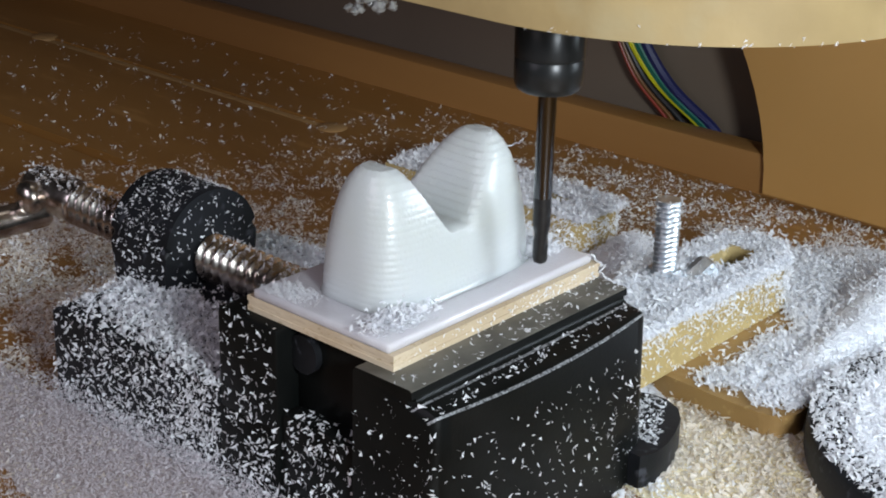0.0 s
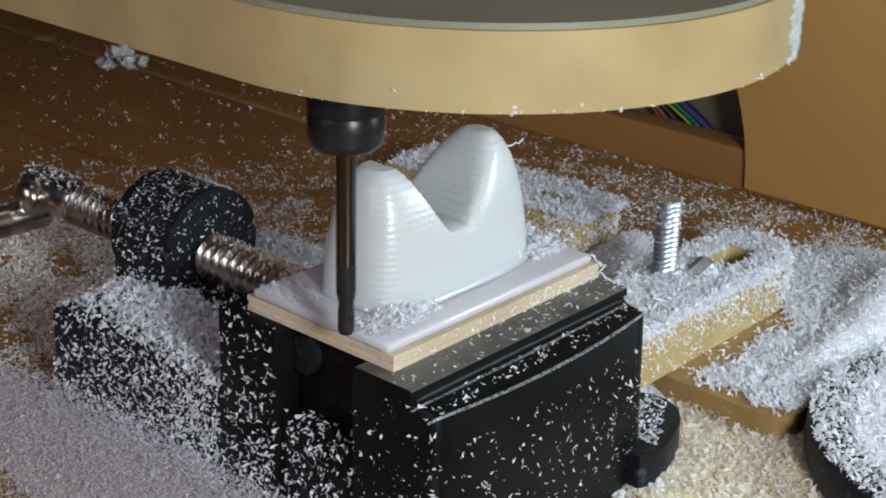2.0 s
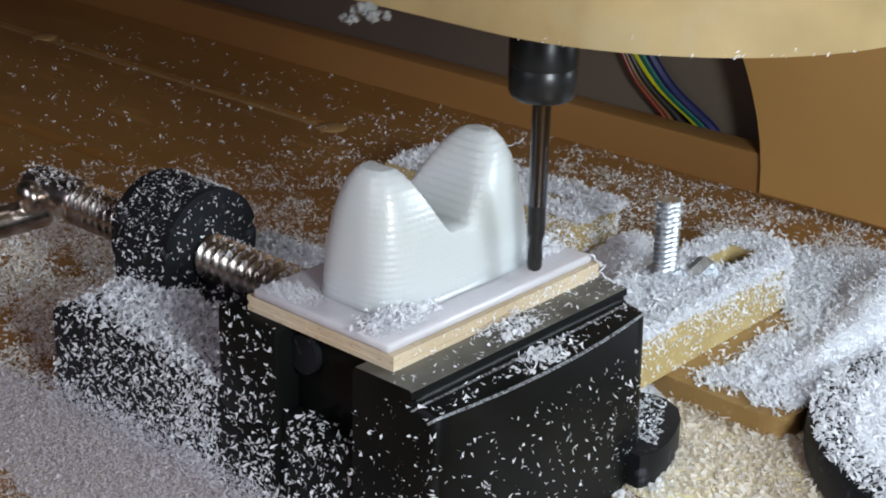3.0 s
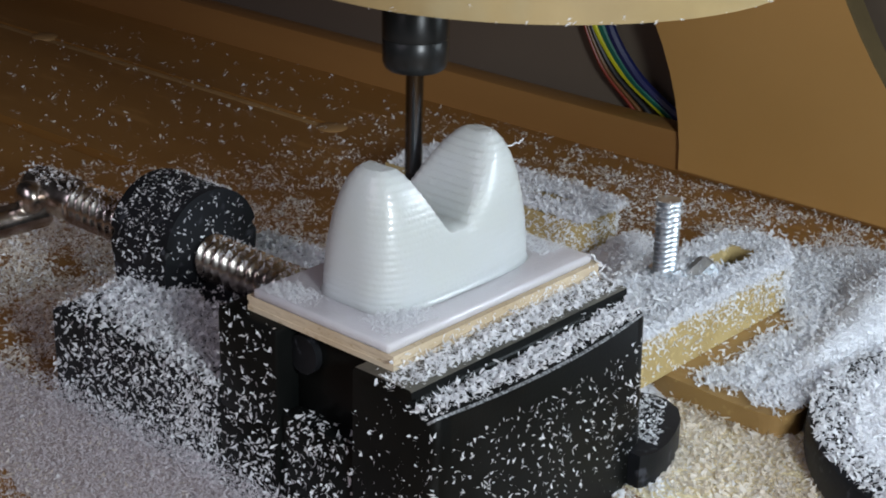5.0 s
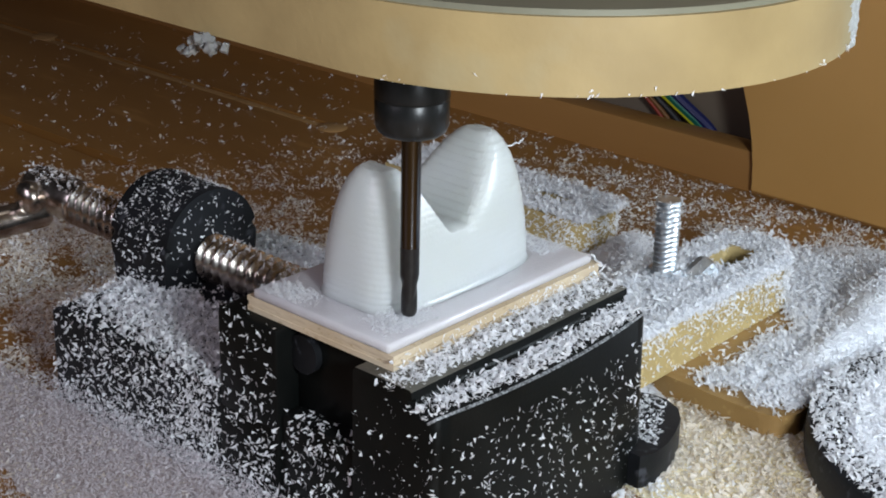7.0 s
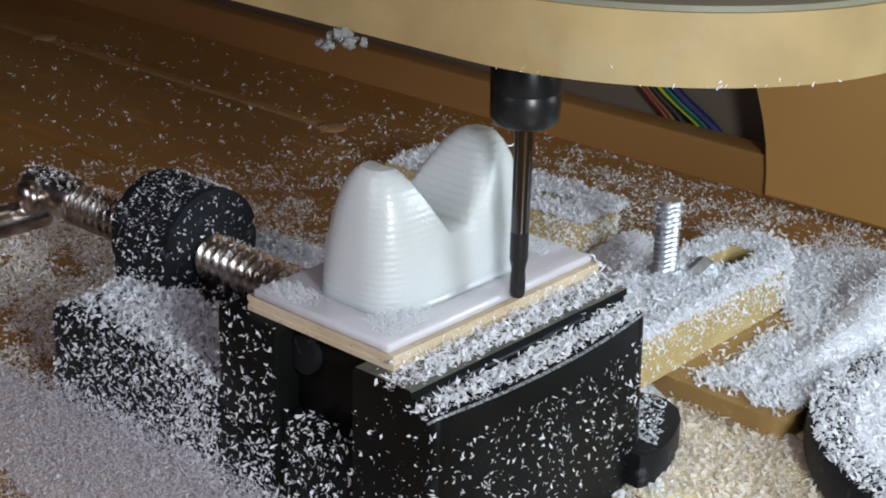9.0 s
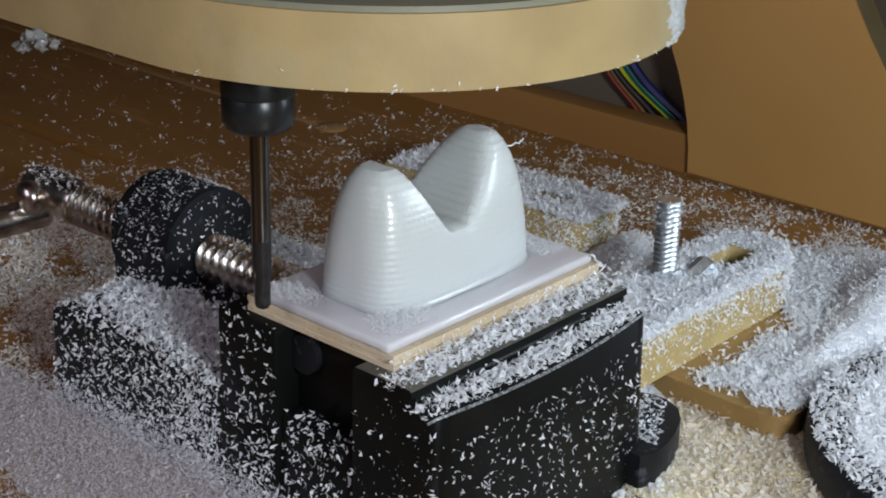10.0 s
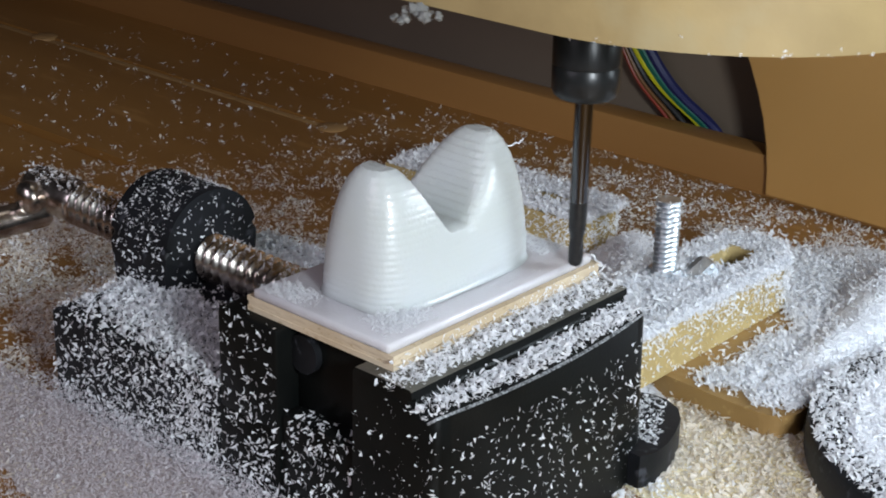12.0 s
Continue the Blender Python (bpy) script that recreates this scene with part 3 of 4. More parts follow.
# ---------------------------------------------------------------- clamps, stud, weight
def slotted_clamp(m, label):
    """A wooden strap clamp: a thick slat with a slot and round nose."""
    c = thing("strap_clamp", label, "clamp", "strap clamps")
    out = ring_points(100, 0, 18, 16, -90, 90) + [(100, 18), (60, 18), (30, 18), (0, 18), (0, 6), (0, -6), (0, -18), (30, -18), (60, -18)]
    k = len(out)
    slot = []
    for x, y in out:
        t = min(max(x, 45), 97)
        a = math.atan2(y, (x - t)) if abs(x - t) > 0.1 else math.copysign(math.pi / 2, y)
        slot.append((t + 7.5 * math.cos(a), 7.5 * math.sin(a)))
    part("lower_ply", prism(out, 0, 10.2, bevel=0.6, hole=slot), PINE, c, "lower half of the slotted slat")
    thin = [(x * 0.996, y * 0.985) for x, y in out]
    part("upper_ply", prism(thin, 10.2, 20.4, bevel=0.9, hole=slot), PINE, c, "upper half of the slotted slat")
    c.matrix_basis = m
    return c


def build_clamps():
    slotted_clamp(pose(0.0885, -0.0015, 0.0093), "slotted wooden strap clamp buried in white shavings beside the vise")
    slotted_clamp(pose(0.198, 0.190, 0.002, 0, 0, -90), "slotted wooden strap clamp behind the vise covered in shavings")
    board = [(110, -10), (108, -40), (108, -58)] + ring_points(119, -59, 11, 8, 180, 270) + [(119, -70), (133, -67), (150, -64), (236, -60), (233, -26), (200, -21), (200, 15), (120, 15)]
    solo("packing_board", prism(board, 0.3, 9, bevel=0.8), BOARD, "flat wooden packing board under a drift of shavings", "board", smooth=True)
    st = thing("threaded_stud", "bright zinc-plated threaded stud standing in the clamp", "stud", at=(143, 6.5, 0))
    part("rod", thread(5.0, 0.8, 2.0, 62, 28), ZINC, st, smooth=True)
    part("hex_nut", lathe(((6.4, 27.6), (7.2, 28.3), (7.2, 33), (6.4, 34)), 6), ZINC, st, "zinc hexagon nut")
    bolt = solo("loose_bolt", lathe(((5.2, -16), (5.6, -15), (5.6, 6.4), (4.9, 7.4)), 8), ZINC, "short bright zinc bolt end lying in the clamp slot", "bolt")
    bolt.matrix_basis = pose(0.152, -0.003, 0.0300, 0, 62, -14)
    weight = thing("round_weight", "thick black round weight snowed over with white shavings", "weight", at=(150, -150, 0))
    crust = ring_points(0, 0, 70, 60)
    crust = [(x * (1 - 0.05 * abs(math.sin(9 * k)) - 0.04 * math.sin(2.3 * k)), y * (1 - 0.05 * abs(math.sin(9 * k)) - 0.04 * math.sin(2.3 * k))) for k, (x, y) in enumerate(crust)]
    part("shaving_crust", prism(crust, 15.2, 16.0), HEAP, weight, "crust of packed white shavings")
    part("disc", lathe(((80, 0), (83, 1.5), (83.6, 4), (83.6, 11), (82.5, 14), (79, 15.2), (20, 15.4)), 96), DUSTY, weight, "black rounded disc", smooth=True)


# ---------------------------------------------------------------- shavings
def build_shavings():
    rng = np.random.default_rng(11)
    # drifts: a lumpy surface under loose flakes
    bm = bmesh.new()
    grid = {}
    gx, gy = np.arange(-190, 300, 3.0), np.arange(-150, 260, 3.0)
    hx, hy = np.meshgrid(gx, gy, indexing="ij")
    hz = heap_height(hx, hy)
    for i in range(len(gx)):
        for j in range(len(gy)):
            lump = 1.3 * noise.noise(Vector((gx[i] * 0.09, gy[j] * 0.09, 1))) + 0.8 * noise.noise(Vector((gx[i] * 0.3, gy[j] * 0.3, 7)))
            z = hz[i, j] - 2.2 + lump * min(1.0, hz[i, j] / 4)
            grid[i, j] = (gx[i], gy[j], z)
    verts = {}

    def vert(k):
        if k not in verts:
            verts[k] = bm.verts.new(grid[k])
        return verts[k]
    for i in range(len(gx) - 1):
        for j in range(len(gy) - 1):
            ks = ((i, j), (i + 1, j), (i + 1, j + 1), (i, j + 1))
            if max(grid[k][2] for k in ks) > 0:
                bm.faces.new([vert(k) for k in ks])
    solo("shaving_drift", bm, HEAP, "drifts of fine white plastic shavings on the bed", "shavings", kind="stuff", smooth=True)

    dust = [(52 + 37 * math.cos(radians(a)) * (1 + 0.1 * math.sin(5 * radians(a))) + 32, -70 + 58 * math.sin(radians(a)) * (1 + 0.08 * math.cos(7 * radians(a)))) for a in range(0, 360, 6)]
    solo("dust_layer", prism(dust, -0.5, 0.5), DUST, "thin layer of yellowish milling dust on the bed", "dust", kind="stuff")

    # loose flakes over the bed
    n = 420000
    x, y = rng.uniform(-190, 322, n), rng.uniform(-150, 560, n)
    h = heap_height(x, y)
    d = np.hypot((x - 150) / 1.0, (y - 10) / 1.15)
    keep = 0.02 + 1.2 * np.exp(-((x - 95) / 45) ** 2 - ((y + 65) / 50) ** 2) + 0.45 * np.exp(-((x - 265) / 80) ** 2 - ((y - 20) / 110) ** 2) + 0.9 * np.exp(-(d / 115) ** 2) + 0.16 * np.exp(-(d / 190) ** 2) + np.clip(h / 9, 0, 1.0)
    keep += 0.6 * np.exp(-((x + 62) / 60) ** 2 - ((y - 90) / 95) ** 2)
    keep += 1.9 * np.exp(-((x - 15) / 90) ** 2 - ((y - 230) / 75) ** 2)
    keep *= np.where(y > 300, 0.45, 1.0) * np.where((x < -44) & (y < 185), 0.35, 1.0)
    clump = np.array([noise.noise(Vector((a * 0.05, b * 0.05, 3))) for a, b in zip(x[::1], y[::1])])
    keep *= np.clip(0.75 + 1.7 * clump, 0.08, 1.8)
    ok = rng.uniform(0, 1.1, n) < keep
    x, y, h = x[ok], y[ok], h[ok]
    gather = rng.normal(0, 0.6, (len(x), 2))
    warm = (h < 2) & (rng.uniform(0, 1, len(x)) < np.where((x > 60) & (y < 0), 0.8, np.where(y > 140, 0.85, np.where(x < -50, 0.9, 0.35))))
    for k in range(0, len(x) - 3, 4):  # every fourth keeps its place, the next three gather round it
        if h[k] < 4:
            for j in (1, 2, 3):
                if abs(h[k + j]) < 4 and y[k] > 130:
                    x[k + j], y[k + j] = x[k] + 2.4 * gather[k + j, 0], y[k] + 2.4 * gather[k + j, 1]
    for tag, sel, m, sd in (("white", ~warm, FLAKE, 21), ("dusty", warm, FLAKE_WARM, 22)):
        pts = np.c_[x[sel], y[sel], np.maximum(h[sel] - 2.0, 0) + rng.exponential(0.5, sel.sum())]
        flakes("loose_flakes", pts, np.tile((0, 0, 1.0), (len(pts), 1)), m, tag + " plastic flakes strewn over the bed", sd, size=(1.3, 3.7), tilt=0.45)

    drift = [on_patch(rng, 5200, (56, -135, 0.4), (58, 0, 0), (0, 112, 0), lambda u, w: np.clip(0.35 + 0.9 * w - 0.2 * u, 0, 1))]
    dp, dn = drift[0]
    dp[:, 2] += rng.exponential(0.7, len(dp))
    flakes("loose_flakes", dp, dn, FLAKE_WARM, "cream plastic flakes lying on the milling dust", 24, size=(1.6, 5.2), tilt=0.5)

    # flakes on the vise, the clamps and the workpiece plate
    sets, fluffy, small = [], [], []

    def lay(count, o, a, b, density=None, into=None):
        (sets if into is None else into).append(on_patch(rng, count, o, a, b, density))
    lay(330, (-45, -35, 65.3), (102, 0, 0), (0, 12, 0), lambda u, w: 0.2 + 0.6 * u, small)
    lay(220, (-40, -23.7, 65.5), (97, 0, 0), (0, 0, 5), lambda u, w: 0.25 + 0.6 * u, small)
    lay(300, (-45, -44, 60.0), (102, 0, 0), (0, 7, 0.9), lambda u, w: 0.45 + 0 * u, small)
    for k in range(10):
        ua, ub = (-45 + 10.2 * k - 5.75) / 51.25, (-45 + 10.2 * (k + 1) - 5.75) / 51.25
        ya, yb = -44.7 - 4.2 * (1 - ua * ua), -44.7 - 4.2 * (1 - ub * ub)
        lay(60, (-45 + 10.2 * k, ya, 2), (10.2, yb - ya, 0), (0, 0, 49), lambda u, w: 0.5 + 0.04 * k + 0 * u, small)
    lay(420, (-45.2, -12, 10), (0, -33, 0), (0, 0, 52), lambda u, w: 0.9 - 0.6 * w)
    lay(560, (-45.2, 48, 8), (0, -27, 0), (0, 0, 57), lambda u, w: 0.95 - 0.7 * w)
    lay(4700, (-45.2, 138, 0), (0, -90, 0), (0, 0, 37), lambda u, w: 0.3 + 0.5 * u - 0.25 * w)
    lay(2400, (-45.4, 140, 0), (0, -160, 0), (0, 0, 14), lambda u, w: 1 - w)
    lay(500, (-45, 22, 65.3), (102, 0, 0), (0, 26, 0), lambda u, w: 0.4 + 0 * u)
    lay(1100, (57, -57, 12.9), (30, 0, 0), (0, 36, 0), lambda u, w: np.clip(1.2 - 0.9 * u, 0, 1) * (w > 0.16 + 0.46 * u) * (w < 1.0 - 0.2 * u * u))
    lay(420, (-43.7, 21, 8), (0, -33, 0), (0, 0, 29), lambda u, w: 0.75 - 0.3 * u)
    lay(60, (-43, 21, 37.2), (0, -33, 0), (8, 0, 0))
    arch = np.radians(rng.uniform(15, 180, 620))
    small.append((np.c_[11.4 + 22.0 * np.cos(arch), rng.uniform(118, 147, 620), 49 + 22.0 * np.sin(arch)], np.c_[np.cos(arch), 0 * arch, np.sin(arch)]))
    lay(420, (-10.4, 148, 22), (0, -31, 0), (0, 0, 28), lambda u, w: 0.95 - 0.7 * w)
    lay(420, (-9, 116.3, 22), (41, 0, 0), (0, 0, 47), lambda u, w: (0.15 + 0.6 * w) * (np.hypot(41 * u - 20.4, np.maximum(47 * w - 27, 0)) < 20), small)
    an = np.radians(rng.uniform(55, 135, 460))
    sets.append((np.c_[10 + 9.1 * np.cos(an), rng.uniform(50, 226, 460), 45.5 + 9.1 * np.sin(an)], np.c_[np.cos(an), 0 * an, np.sin(an)]))
    lay(42000, (66, -66, 15.5), (168, 0, 0), (0, -168, 0), lambda u, w: ((168 * u - 84) ** 2 + (168 * w - 84) ** 2 < 82.5 ** 2) * np.where(np.hypot(168 * u - 84, 168 * w - 84) > 72, 0.6, 0.95), fluffy)
    lay(17000, (88, -19.5, 29.6), (119, 0, 0), (0, 36, 0), lambda u, w: np.where(((u > 0.66) & (u < 0.87) & (w > 0.31) & (w < 0.70)) | (np.hypot(119 * u - 101, 36 * w - 18) > 18) & (u > 0.85), 0.0, 0.95), fluffy)
    lay(34000, (108, -69, 9.4), (142, 0, 0), (0, 83, 0), lambda u, w: np.clip(14 * u - 0.5 + 0.5 * np.sin(11 * w) ** 2, 0.03, 1) * np.clip((41 + 45 * np.clip((142 * u - 72) / 45, 0, 1) + 2 * np.sin(23 * u) - 83 * w) / 9, 0.02, 1), fluffy)
    lay(1500, (122, -14, 30.5), (40, 0, 0), (0, 36, 0), lambda u, w: 0.9 * (np.hypot(u - 0.5, w - 0.55) < 0.5), fluffy)
    lay(15000, (180.5, 73, 22.8), (35, 0, 0), (0, 115, 0), lambda u, w: (np.abs(u - 0.5) > 0.12) | (w > 0.34) | (w < 0.18), fluffy)
    lay(17000, (-45, 48, 36.4), (101, 0, 0), (0, 88, 0), lambda u, w: np.clip(0.25 + 3.4 * u - 0.5 * (w - 0.5), 0.2, 1) * np.where((u < 0.40 + 0.03 * np.sin(30 * w)) | (u > 0.68), 1.0, 0.05), fluffy)
    bank = [(-45.1, -10), (-45.1, 172)] + [(-45.1 - 24 - 22 * math.sin(math.pi * k / 14) + 3 * math.sin(2.7 * k), 172 - 13 * k) for k in range(15)]
    solo("dust_bank", prism(bank, -0.5, 0.45), SHADED_BANK, "thin bank of dust along the vise foot, greyed for shade", "dust", kind="stuff")
    powder = []
    lay(60000, (-125, -10, 0.4), (80, 0, 0), (0, 190, 0), lambda u, w: np.clip(1.25 * np.exp(-((u - 1.0) / 0.62) ** 2) * np.clip(1.5 - w, 0, 1), 0, 1), powder)
    lay(16000, (-66, -10, 0.8), (21, 0, 6.0), (0, 165, 0), lambda u, w: u * np.clip(1.4 - w, 0, 1), powder)
    lay(3600, (89, -19.8, 9.5), (106, 0, 0), (0, 0, 20), lambda u, w: 0.05 + 0.65 * u * u * np.clip(1.6 * w, 0, 1) + 0.7 * w ** 4)
    lay(2600, (88, -20.4, 28.8), (106, 0, 0), (0, 3.0, 1.0), None, fluffy)
    tip = np.radians(rng.uniform(-90, 60, 900))
    sets.append((np.c_[188.5 + 18.3 * np.cos(tip), -1.5 + 18.3 * np.sin(tip), 10 + 20 * rng.uniform(0, 1, 900) ** 0.8], np.c_[np.cos(tip), np.sin(tip), 0 * tip + 0.2]))
    nose = np.radians(rng.uniform(170, 370, 900))
    sets.append((np.c_[198 + 18.4 * np.cos(nose), 90 + 18.4 * np.sin(nose), 3 + 19.5 * rng.uniform(0, 1, 900) ** 0.8], np.c_[np.cos(nose), np.sin(nose), 0 * nose + 0.2]))
    lay(700, (179.6, 190, 3), (0, -102, 0), (0, 0, 19))
    sd = np.radians(rng.uniform(0, 360, 90))
    sets.append((np.c_[143 + 5.0 * np.cos(sd), 6.5 + 5.0 * np.sin(sd), 62.5 - rng.exponential(6, 90).clip(0, 30)], np.c_[np.cos(sd), np.sin(sd), 0 * sd + 0.3]))
    pts, nor = np.concatenate([a for a, _ in sets]), np.concatenate([b for _, b in sets])
    flakes("settled_flakes", pts, nor, FLAKE, "white plastic flakes settled on the vise and clamps", 31, size=(0.9, 3.4), tilt=0.45, lift=0.15)

    pts, nor = np.concatenate([a for a, _ in small]), np.concatenate([b for _, b in small])
    flakes("settled_flakes", pts, nor, FLAKE, "fine white plastic flakes stuck to the jaw and the bearing", 32, size=(0.7, 2.6), tilt=0.4, lift=0.15, slim=3.0)
    pts, nor = np.concatenate([a for a, _ in fluffy]), np.concatenate([b for _, b in fluffy])
    pts[:, 2] += rng.exponential(0.95, len(pts))
    flakes("fluffy_flakes", pts, nor, FLAKE, "fluffy layer of white plastic flakes on clamps and weight", 33, size=(1.6, 4.3), tilt=0.75, lift=0.15)

    pts, nor = np.concatenate([a for a, _ in powder]), np.concatenate([b for _, b in powder])
    pts[:, 2] += rng.exponential(1.1, len(pts))
    flakes("fine_shavings", pts, nor, SHADED_POWDER, "soft bank of fine shavings along the vise foot, tinted darker for shade", 35, size=(0.5, 1.7), tilt=0.8, lift=0.1)

    for name, ends, curl in (("hanging", ((54, -22, 73.8), (55.5, -25, 70.0), (55, -27.5, 66.4), (56.5, -32, 66.0), (57, -37, 62.0)), 0.55),
                             ("torn", ((33, 1.0, 108.5), (36, -1.0, 110.4), (38.5, -3.0, 111.2), (40, -3.6, 112.6)), 0.35)):
        pts = []
        for a, b in zip(ends, ends[1:]):
            for k in range(5):
                q = Vector(a).lerp(Vector(b), k / 5)
                pts.append(q + Vector([rng.normal(0, curl) for _ in range(3)]))
        solo("plastic_string", tube(pts, 0.28, 6), FLAKE, "thin curled white plastic string " + name + " from the workpiece", "string", "plastic strings", smooth=True)

    # fluff on the workpiece plate
    sets.clear()
    lay(21000, (-39, -19, 73.6), (24, -1, 0), (4, 17, 0), lambda u, w: np.exp(-((u - 0.5) / 0.33) ** 2 - ((w - 0.5) / 0.33) ** 2))
    lay(7000, (-40, 12, 73.5), (10, 0, 0), (0, 22, 0), lambda u, w: np.exp(-((w - 0.6) / 0.3) ** 2))
    lay(15000, (42, -12, 73.5), (12, 0, 0), (0, 46, 0), lambda u, w: np.clip(0.3 + 0.8 * w, 0, 1))
    lay(90, (-38, -20, 73.8), (88, 0, 0), (0, 5, 0), lambda u, w: 0.5 + 0 * u)
    pts, nor = np.concatenate([a for a, _ in sets]), np.concatenate([b for _, b in sets])
    pts[:, 2] += rng.exponential(0.8, len(pts)).clip(0, 3.4) * (0.5 + 0.5 * np.sin(1.3 * pts[:, 0]) * np.sin(1.1 * pts[:, 1] + 0.7))
    flakes("plate_fluff", pts, nor, FLUFF, "soft white shavings lying on the workpiece plate", 41, size=(0.3, 1.1), tilt=1.0, lift=0.1)


def fresh_clumps():
    """Clumps of shavings that the cutter sweeps off the plate's front edge on to the fixed jaw; each with its place on the jaw and its time."""
    rng = np.random.default_rng(77)
    out = []
    k = 0
    for row, (y, z, n) in enumerate(((-28.8, 65.5, 250), (-40.3, 60.9, 220))):
        for i in range(7):
            x = -37 + 14.0 * i
            pts = np.c_[rng.normal(0, 6.0, n).clip(-13, 13), rng.uniform(-5.5, 5.0, n) if row == 0 else rng.normal(0.3, 2.9, n).clip(-4.8, 4.2), rng.exponential(0.8, n)]
            if row:
                bow = -2.3 * (1 - ((x - 6) / 51) ** 2)
            else:
                bow = 0.0
            ob = flakes("shaving_clump", pts, np.tile((0, 0, 1.0), (n, 1)), FLAKE, "clump of fresh white shavings swept on to the vise jaw", 80 + k, size=(0.9, 3.7), tilt=0.6, lift=0.1, slim=1.8)
            ob["group"] = "fresh clumps"
            start, end = Vector((43.5 + 0.3 * (k % 3), -12 + 3.0 * k, 74.2) if k % 4 else (-30 + 0.5 * k, -12, 74.2)), Vector((x, y + bow, z))
            out.append((ob, start, end, (2.62 + 0.11 * ((i * 3) % 7) + (0.75 if row == 0 else 0.35)) if i != 3 else 2.45, 0))
            ob.location = end * MM
            k += 1
    for i in range(6):
        n = 50
        x = -36 + 17.0 * i
        bow = -4.3 * (1 - ((x - 6) / 51) ** 2)
        pts = np.c_[rng.uniform(-9, 9, n), rng.uniform(-0.2, 0.2, n), rng.uniform(-20, 19, n)]
        ob = flakes("shaving_clump", pts, np.tile((0, -1.0, 0), (n, 1)), FLAKE, "thin spray of white shavings stuck to the vise jaw", 120 + i, size=(0.8, 2.5), tilt=0.4, lift=0.1, slim=3.0)
        ob["group"] = "fresh clumps"
        out.append((ob, Vector((44.5, 8 + 0.6 * i, 74.0 + 0.2 * i)), Vector((x, -44.6 + bow, 33)), 3.0 + 0.35 * i, -88))
        ob.location = out[-1][2] * MM
    return out


build_setting()
GANTRY_THING = gantry()
CABLES = cables()
SPINDLE_THING = spindle()
vise()
workpiece()
build_clamps()
build_shavings()
CLUMPS = fresh_clumps()


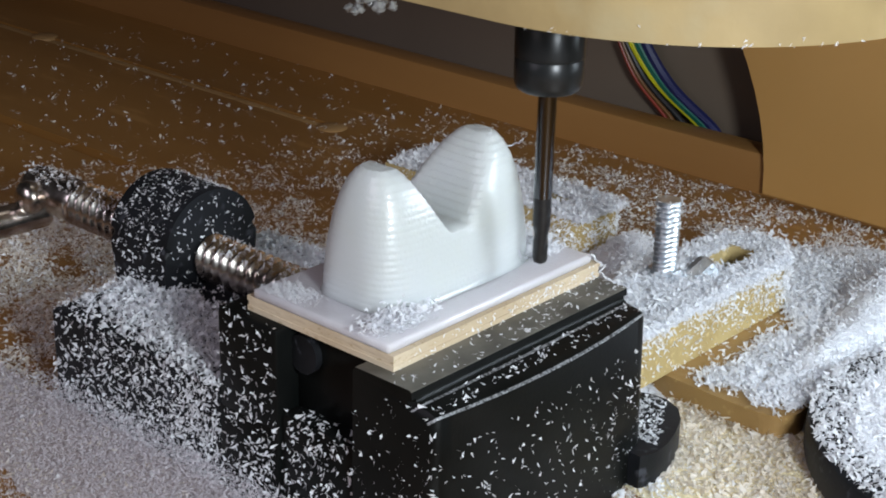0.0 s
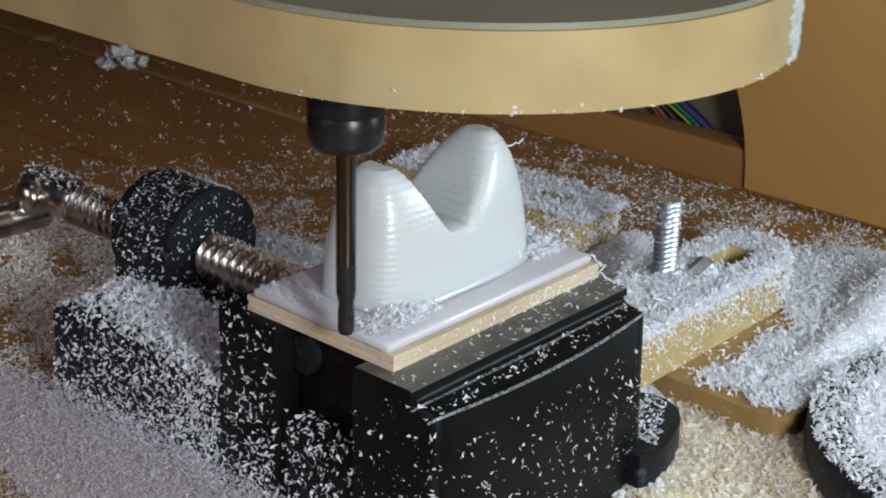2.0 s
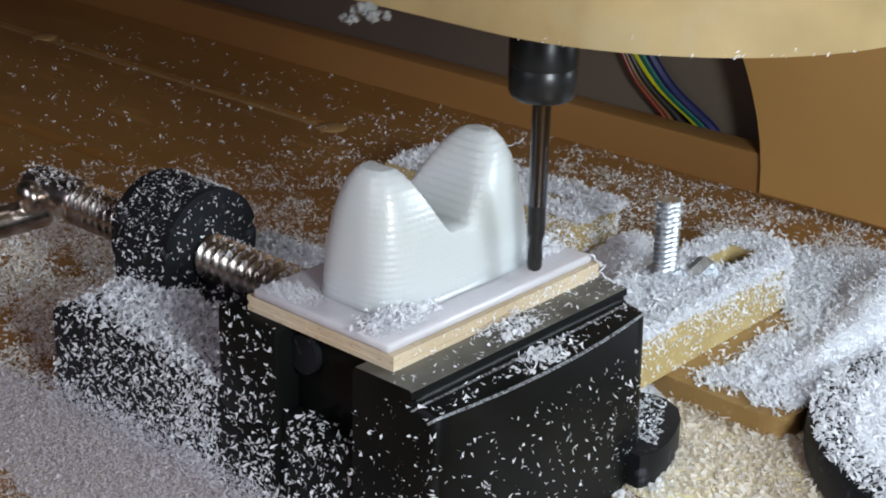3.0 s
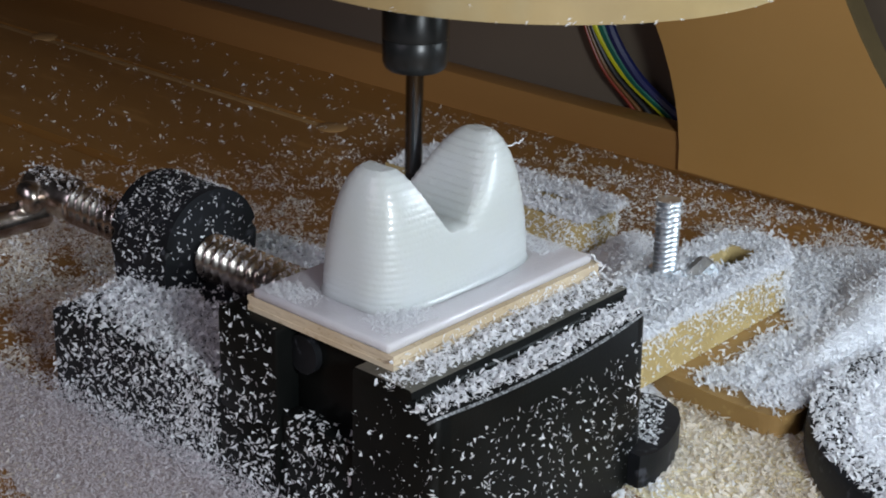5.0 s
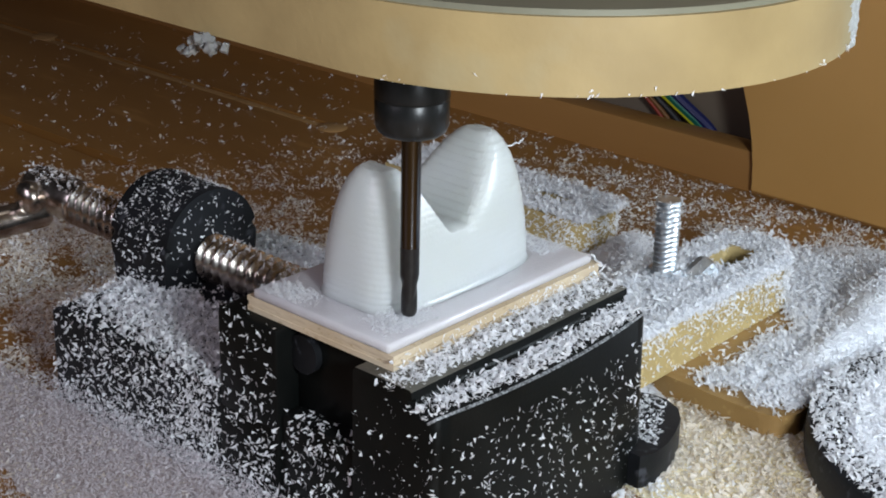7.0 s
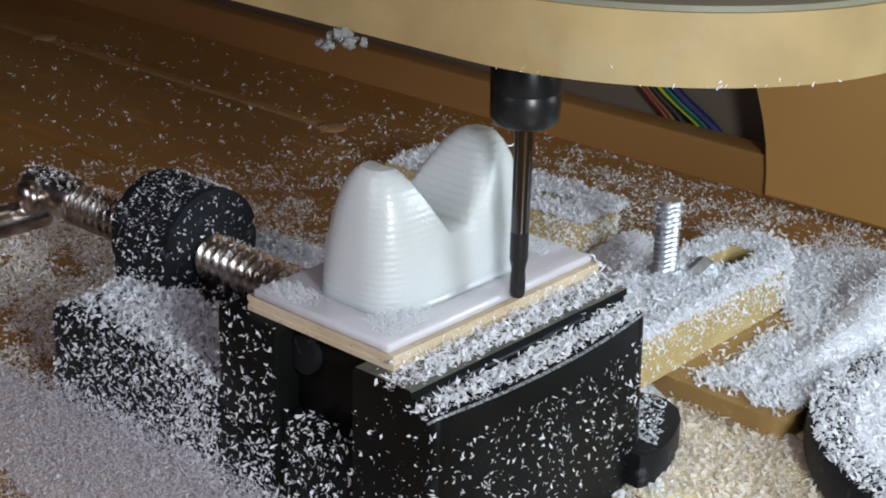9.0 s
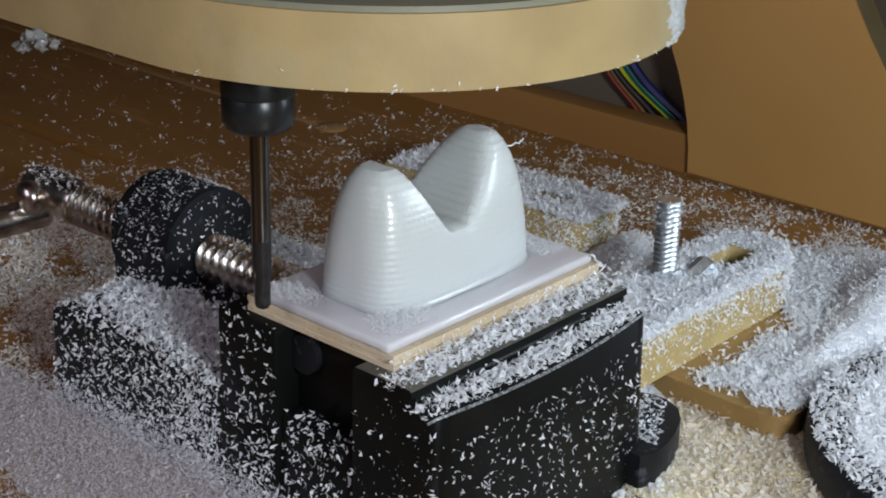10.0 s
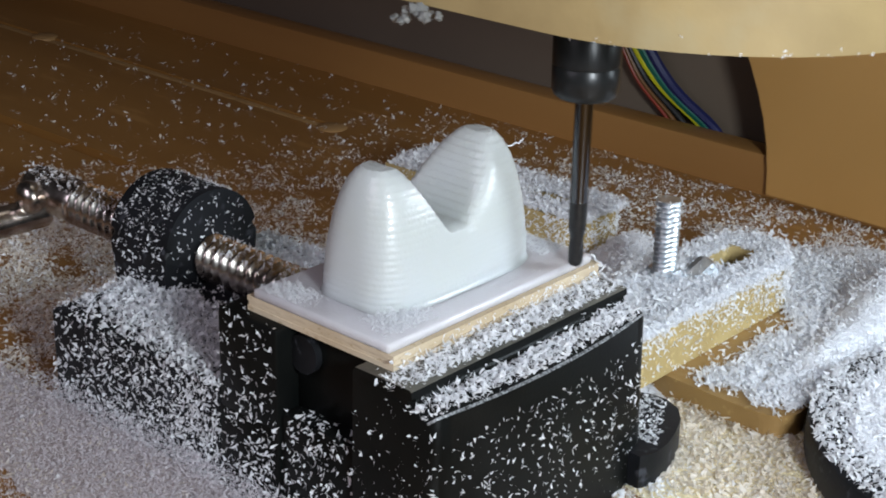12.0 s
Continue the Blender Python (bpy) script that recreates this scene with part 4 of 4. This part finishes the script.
# ---------------------------------------------------------------- what moves
def motions():
    # seconds, then the cutter's way over the plate: x, y and lift in millimetres
    way = (
        (0, 26.4, -22.5, 5.1), (0.1, 5.6, -20.2, 5.1), (0.2, -19.3, -21.4, 5.1), (0.3, -35.6, -5.6, 5.1),
        (0.4, -36.7, -21.3, 5.1), (0.5, -44.1, -3.3, 5.1), (0.6, -32.0, 20.6, 5.1), (0.7, -37.0, 16.7, 5.1),
        (0.8, -12.9, 39.1, 5.1), (0.9, -32.9, 18.8, 50.4), (1, 2.6, 14.0, 53.9), (1.1, 40.7, 9.0, 54.7),
        (1.2, 45.4, 7.0, 40.9), (1.3, 44.6, 7.0, 11.4), (1.4, 57.1, -0.1, 2.9), (1.5, 50.6, -28.7, 2.2),
        (1.6, 32.2, -26.7, 2.2), (1.7, 6.3, -27.8, 2.2), (1.8, -18.7, -29.7, 2.2), (1.9, -40.7, -28.8, 2.2),
        (2, -48.3, -12.2, 2.2), (2.1, -47.8, 10.6, 2.2), (2.2, -44.4, 34.1, 2.2), (2.3, -21.1, 33.7, 2.2),
        (2.4, 2.9, 34.2, 2.2), (2.5, 22.3, 31.3, 2.2), (2.6, 50.6, 35.3, 2.2), (2.7, 59.7, 21.2, 2.2),
        (2.8, 55.5, -1.2, 2.2), (2.9, 53.0, -18.7, 2.2), (3, 26.0, -20.8, 2.2), (3.1, -1.5, -24.4, 2.2),
        (3.2, -27.3, -26.5, 2.2), (3.3, -48.1, -21.6, 2.2), (3.42, -48.1, 6.4, 2.2), (3.55, -42.1, 31.4, 2.2),
        (3.7, -7.1, 32.4, 2.2), (3.9, 35.9, 32.4, 2.2), (4.02, 51.9, 18.4, 2.2), (4.14, 52.9, -11.6, 2.2),
        (4.25, 37.9, -22.6, 2.2), (4.4, -1.1, -24.6, 2.2), (4.52, -32.1, -25.6, 2.2), (4.6, -47.1, -13.6, 2.2),
        (4.7, -44.1, 12.4, 2.2), (4.8, -24.5, 28.0, 2.2), (4.9, -0.6, 28.0, 2.2), (5, 21.9, 27.2, 2.2),
        (5.1, 46.9, 27.9, 2.2), (5.2, 43.3, 20.8, 2.2), (5.3, 20.5, 27.2, 2.2), (5.4, -1.3, 28.7, 2.2),
        (5.5, -28.5, 22.1, 2.2), (5.6, -40.6, 5.5, 2.2), (5.7, -30.3, -14.4, 2.2), (5.8, -11.5, -22.9, 2.2),
        (5.9, 18.1, -17.6, 2.2), (6, 41.4, -12.3, 2.2), (6.1, 51.1, 8.2, 2.2), (6.2, 37.1, 26.7, 2.2),
        (6.3, 50.3, 19.4, 2.2), (6.4, 45.1, -6.3, 2.2), (6.5, 39.4, -13.6, 2.2), (6.6, 43.1, -14.0, 2.2),
        (6.7, 15.6, -19.6, 2.2), (6.8, -9.3, -21.0, 2.2), (6.9, -34.0, -16.7, 2.2), (7, -26.5, -16.2, 2.2),
        (7.1, -40.7, -10.1, 2.2), (7.2, -38.8, 11.8, 2.2), (7.3, -31.2, 28.2, 1.7), (7.45, 3.2, 30.4, 1.0),
        (7.6, 37.5, 30.6, 0.2), (7.7, 52.5, 20.4, -0.2), (7.82, 54.6, -6.6, -0.8), (7.95, 44.8, -22.6, -1.5),
        (8.1, 26.1, -23.9, -2.2), (8.2, 13.8, -24.1, -2.2), (8.8, 13.8, -24.1, -2.2), (9.3, 13.8, -24.1, -2.2),
        (9.4, 12.6, -25.0, -2.2), (9.5, 12.2, -25.4, -2.2), (9.6, -3.9, -25.6, -1.5), (9.7, -28.7, -26.7, -0.7),
        (9.8, -49.3, -24.0, -0.0), (9.9, -45.5, 2.2, 0.0), (10, -49.3, 21.6, 0.0), (10.1, -33.8, 31.4, 0.0),
        (10.2, -7.9, 33.1, 0.0), (10.3, 15.9, 34.2, 0.0), (10.4, 37.5, 33.8, 0.0), (10.5, 50.8, 23.0, 0.0),
        (10.6, 50.6, 6.0, 0.0), (10.7, 52.9, -15.9, 0.0), (10.8, 35.2, -22.2, 0.0), (10.9, 10.1, -23.9, 0.0),
        (11, -13.8, -24.9, 0.0), (11.1, -39.4, -26.1, 0.0), (11.2, -43.9, -7.0, 0.0), (11.3, -45.7, 14.0, 0.0),
        (11.4, -37.9, 26.9, 0.0), (11.5, -12.5, 28.4, 0.0), (11.6, 13.7, 31.4, 0.0), (11.7, 35.1, 31.0, 0.0),
        (11.8, 51.1, 20.8, 0.0), (11.9, 49.5, 2.0, 0.0), (12, 42.5, -24.4, 0.0),
    )
    walk(SPINDLE_THING, [(t, pose(x * MM, y * MM, (130.0 + z) * MM)) for t, x, y, z in way])
    walk(GANTRY_THING, [(t, pose(0.321, (89.7 + y) * MM, 0)) for t, x, y, z in way])
    walk(CABLES, [(t, pose(0.321, (106.3 + 0.42 * y) * MM, 0)) for t, x, y, z in way])
    for ob, a, b, t, lean in CLUMPS:
        mid = (a + b) / 2 + Vector((0, -4, 14))
        walk(ob, [(0.0, pose(*(a * MM), lean)), (t, pose(*(a * MM), lean)), (t + 0.1, pose(*(mid * MM), lean * 0.5 + 12, 10, 15)), (t + 0.2, pose(*(b * MM))), (12.0, pose(*(b * MM)))])


motions()
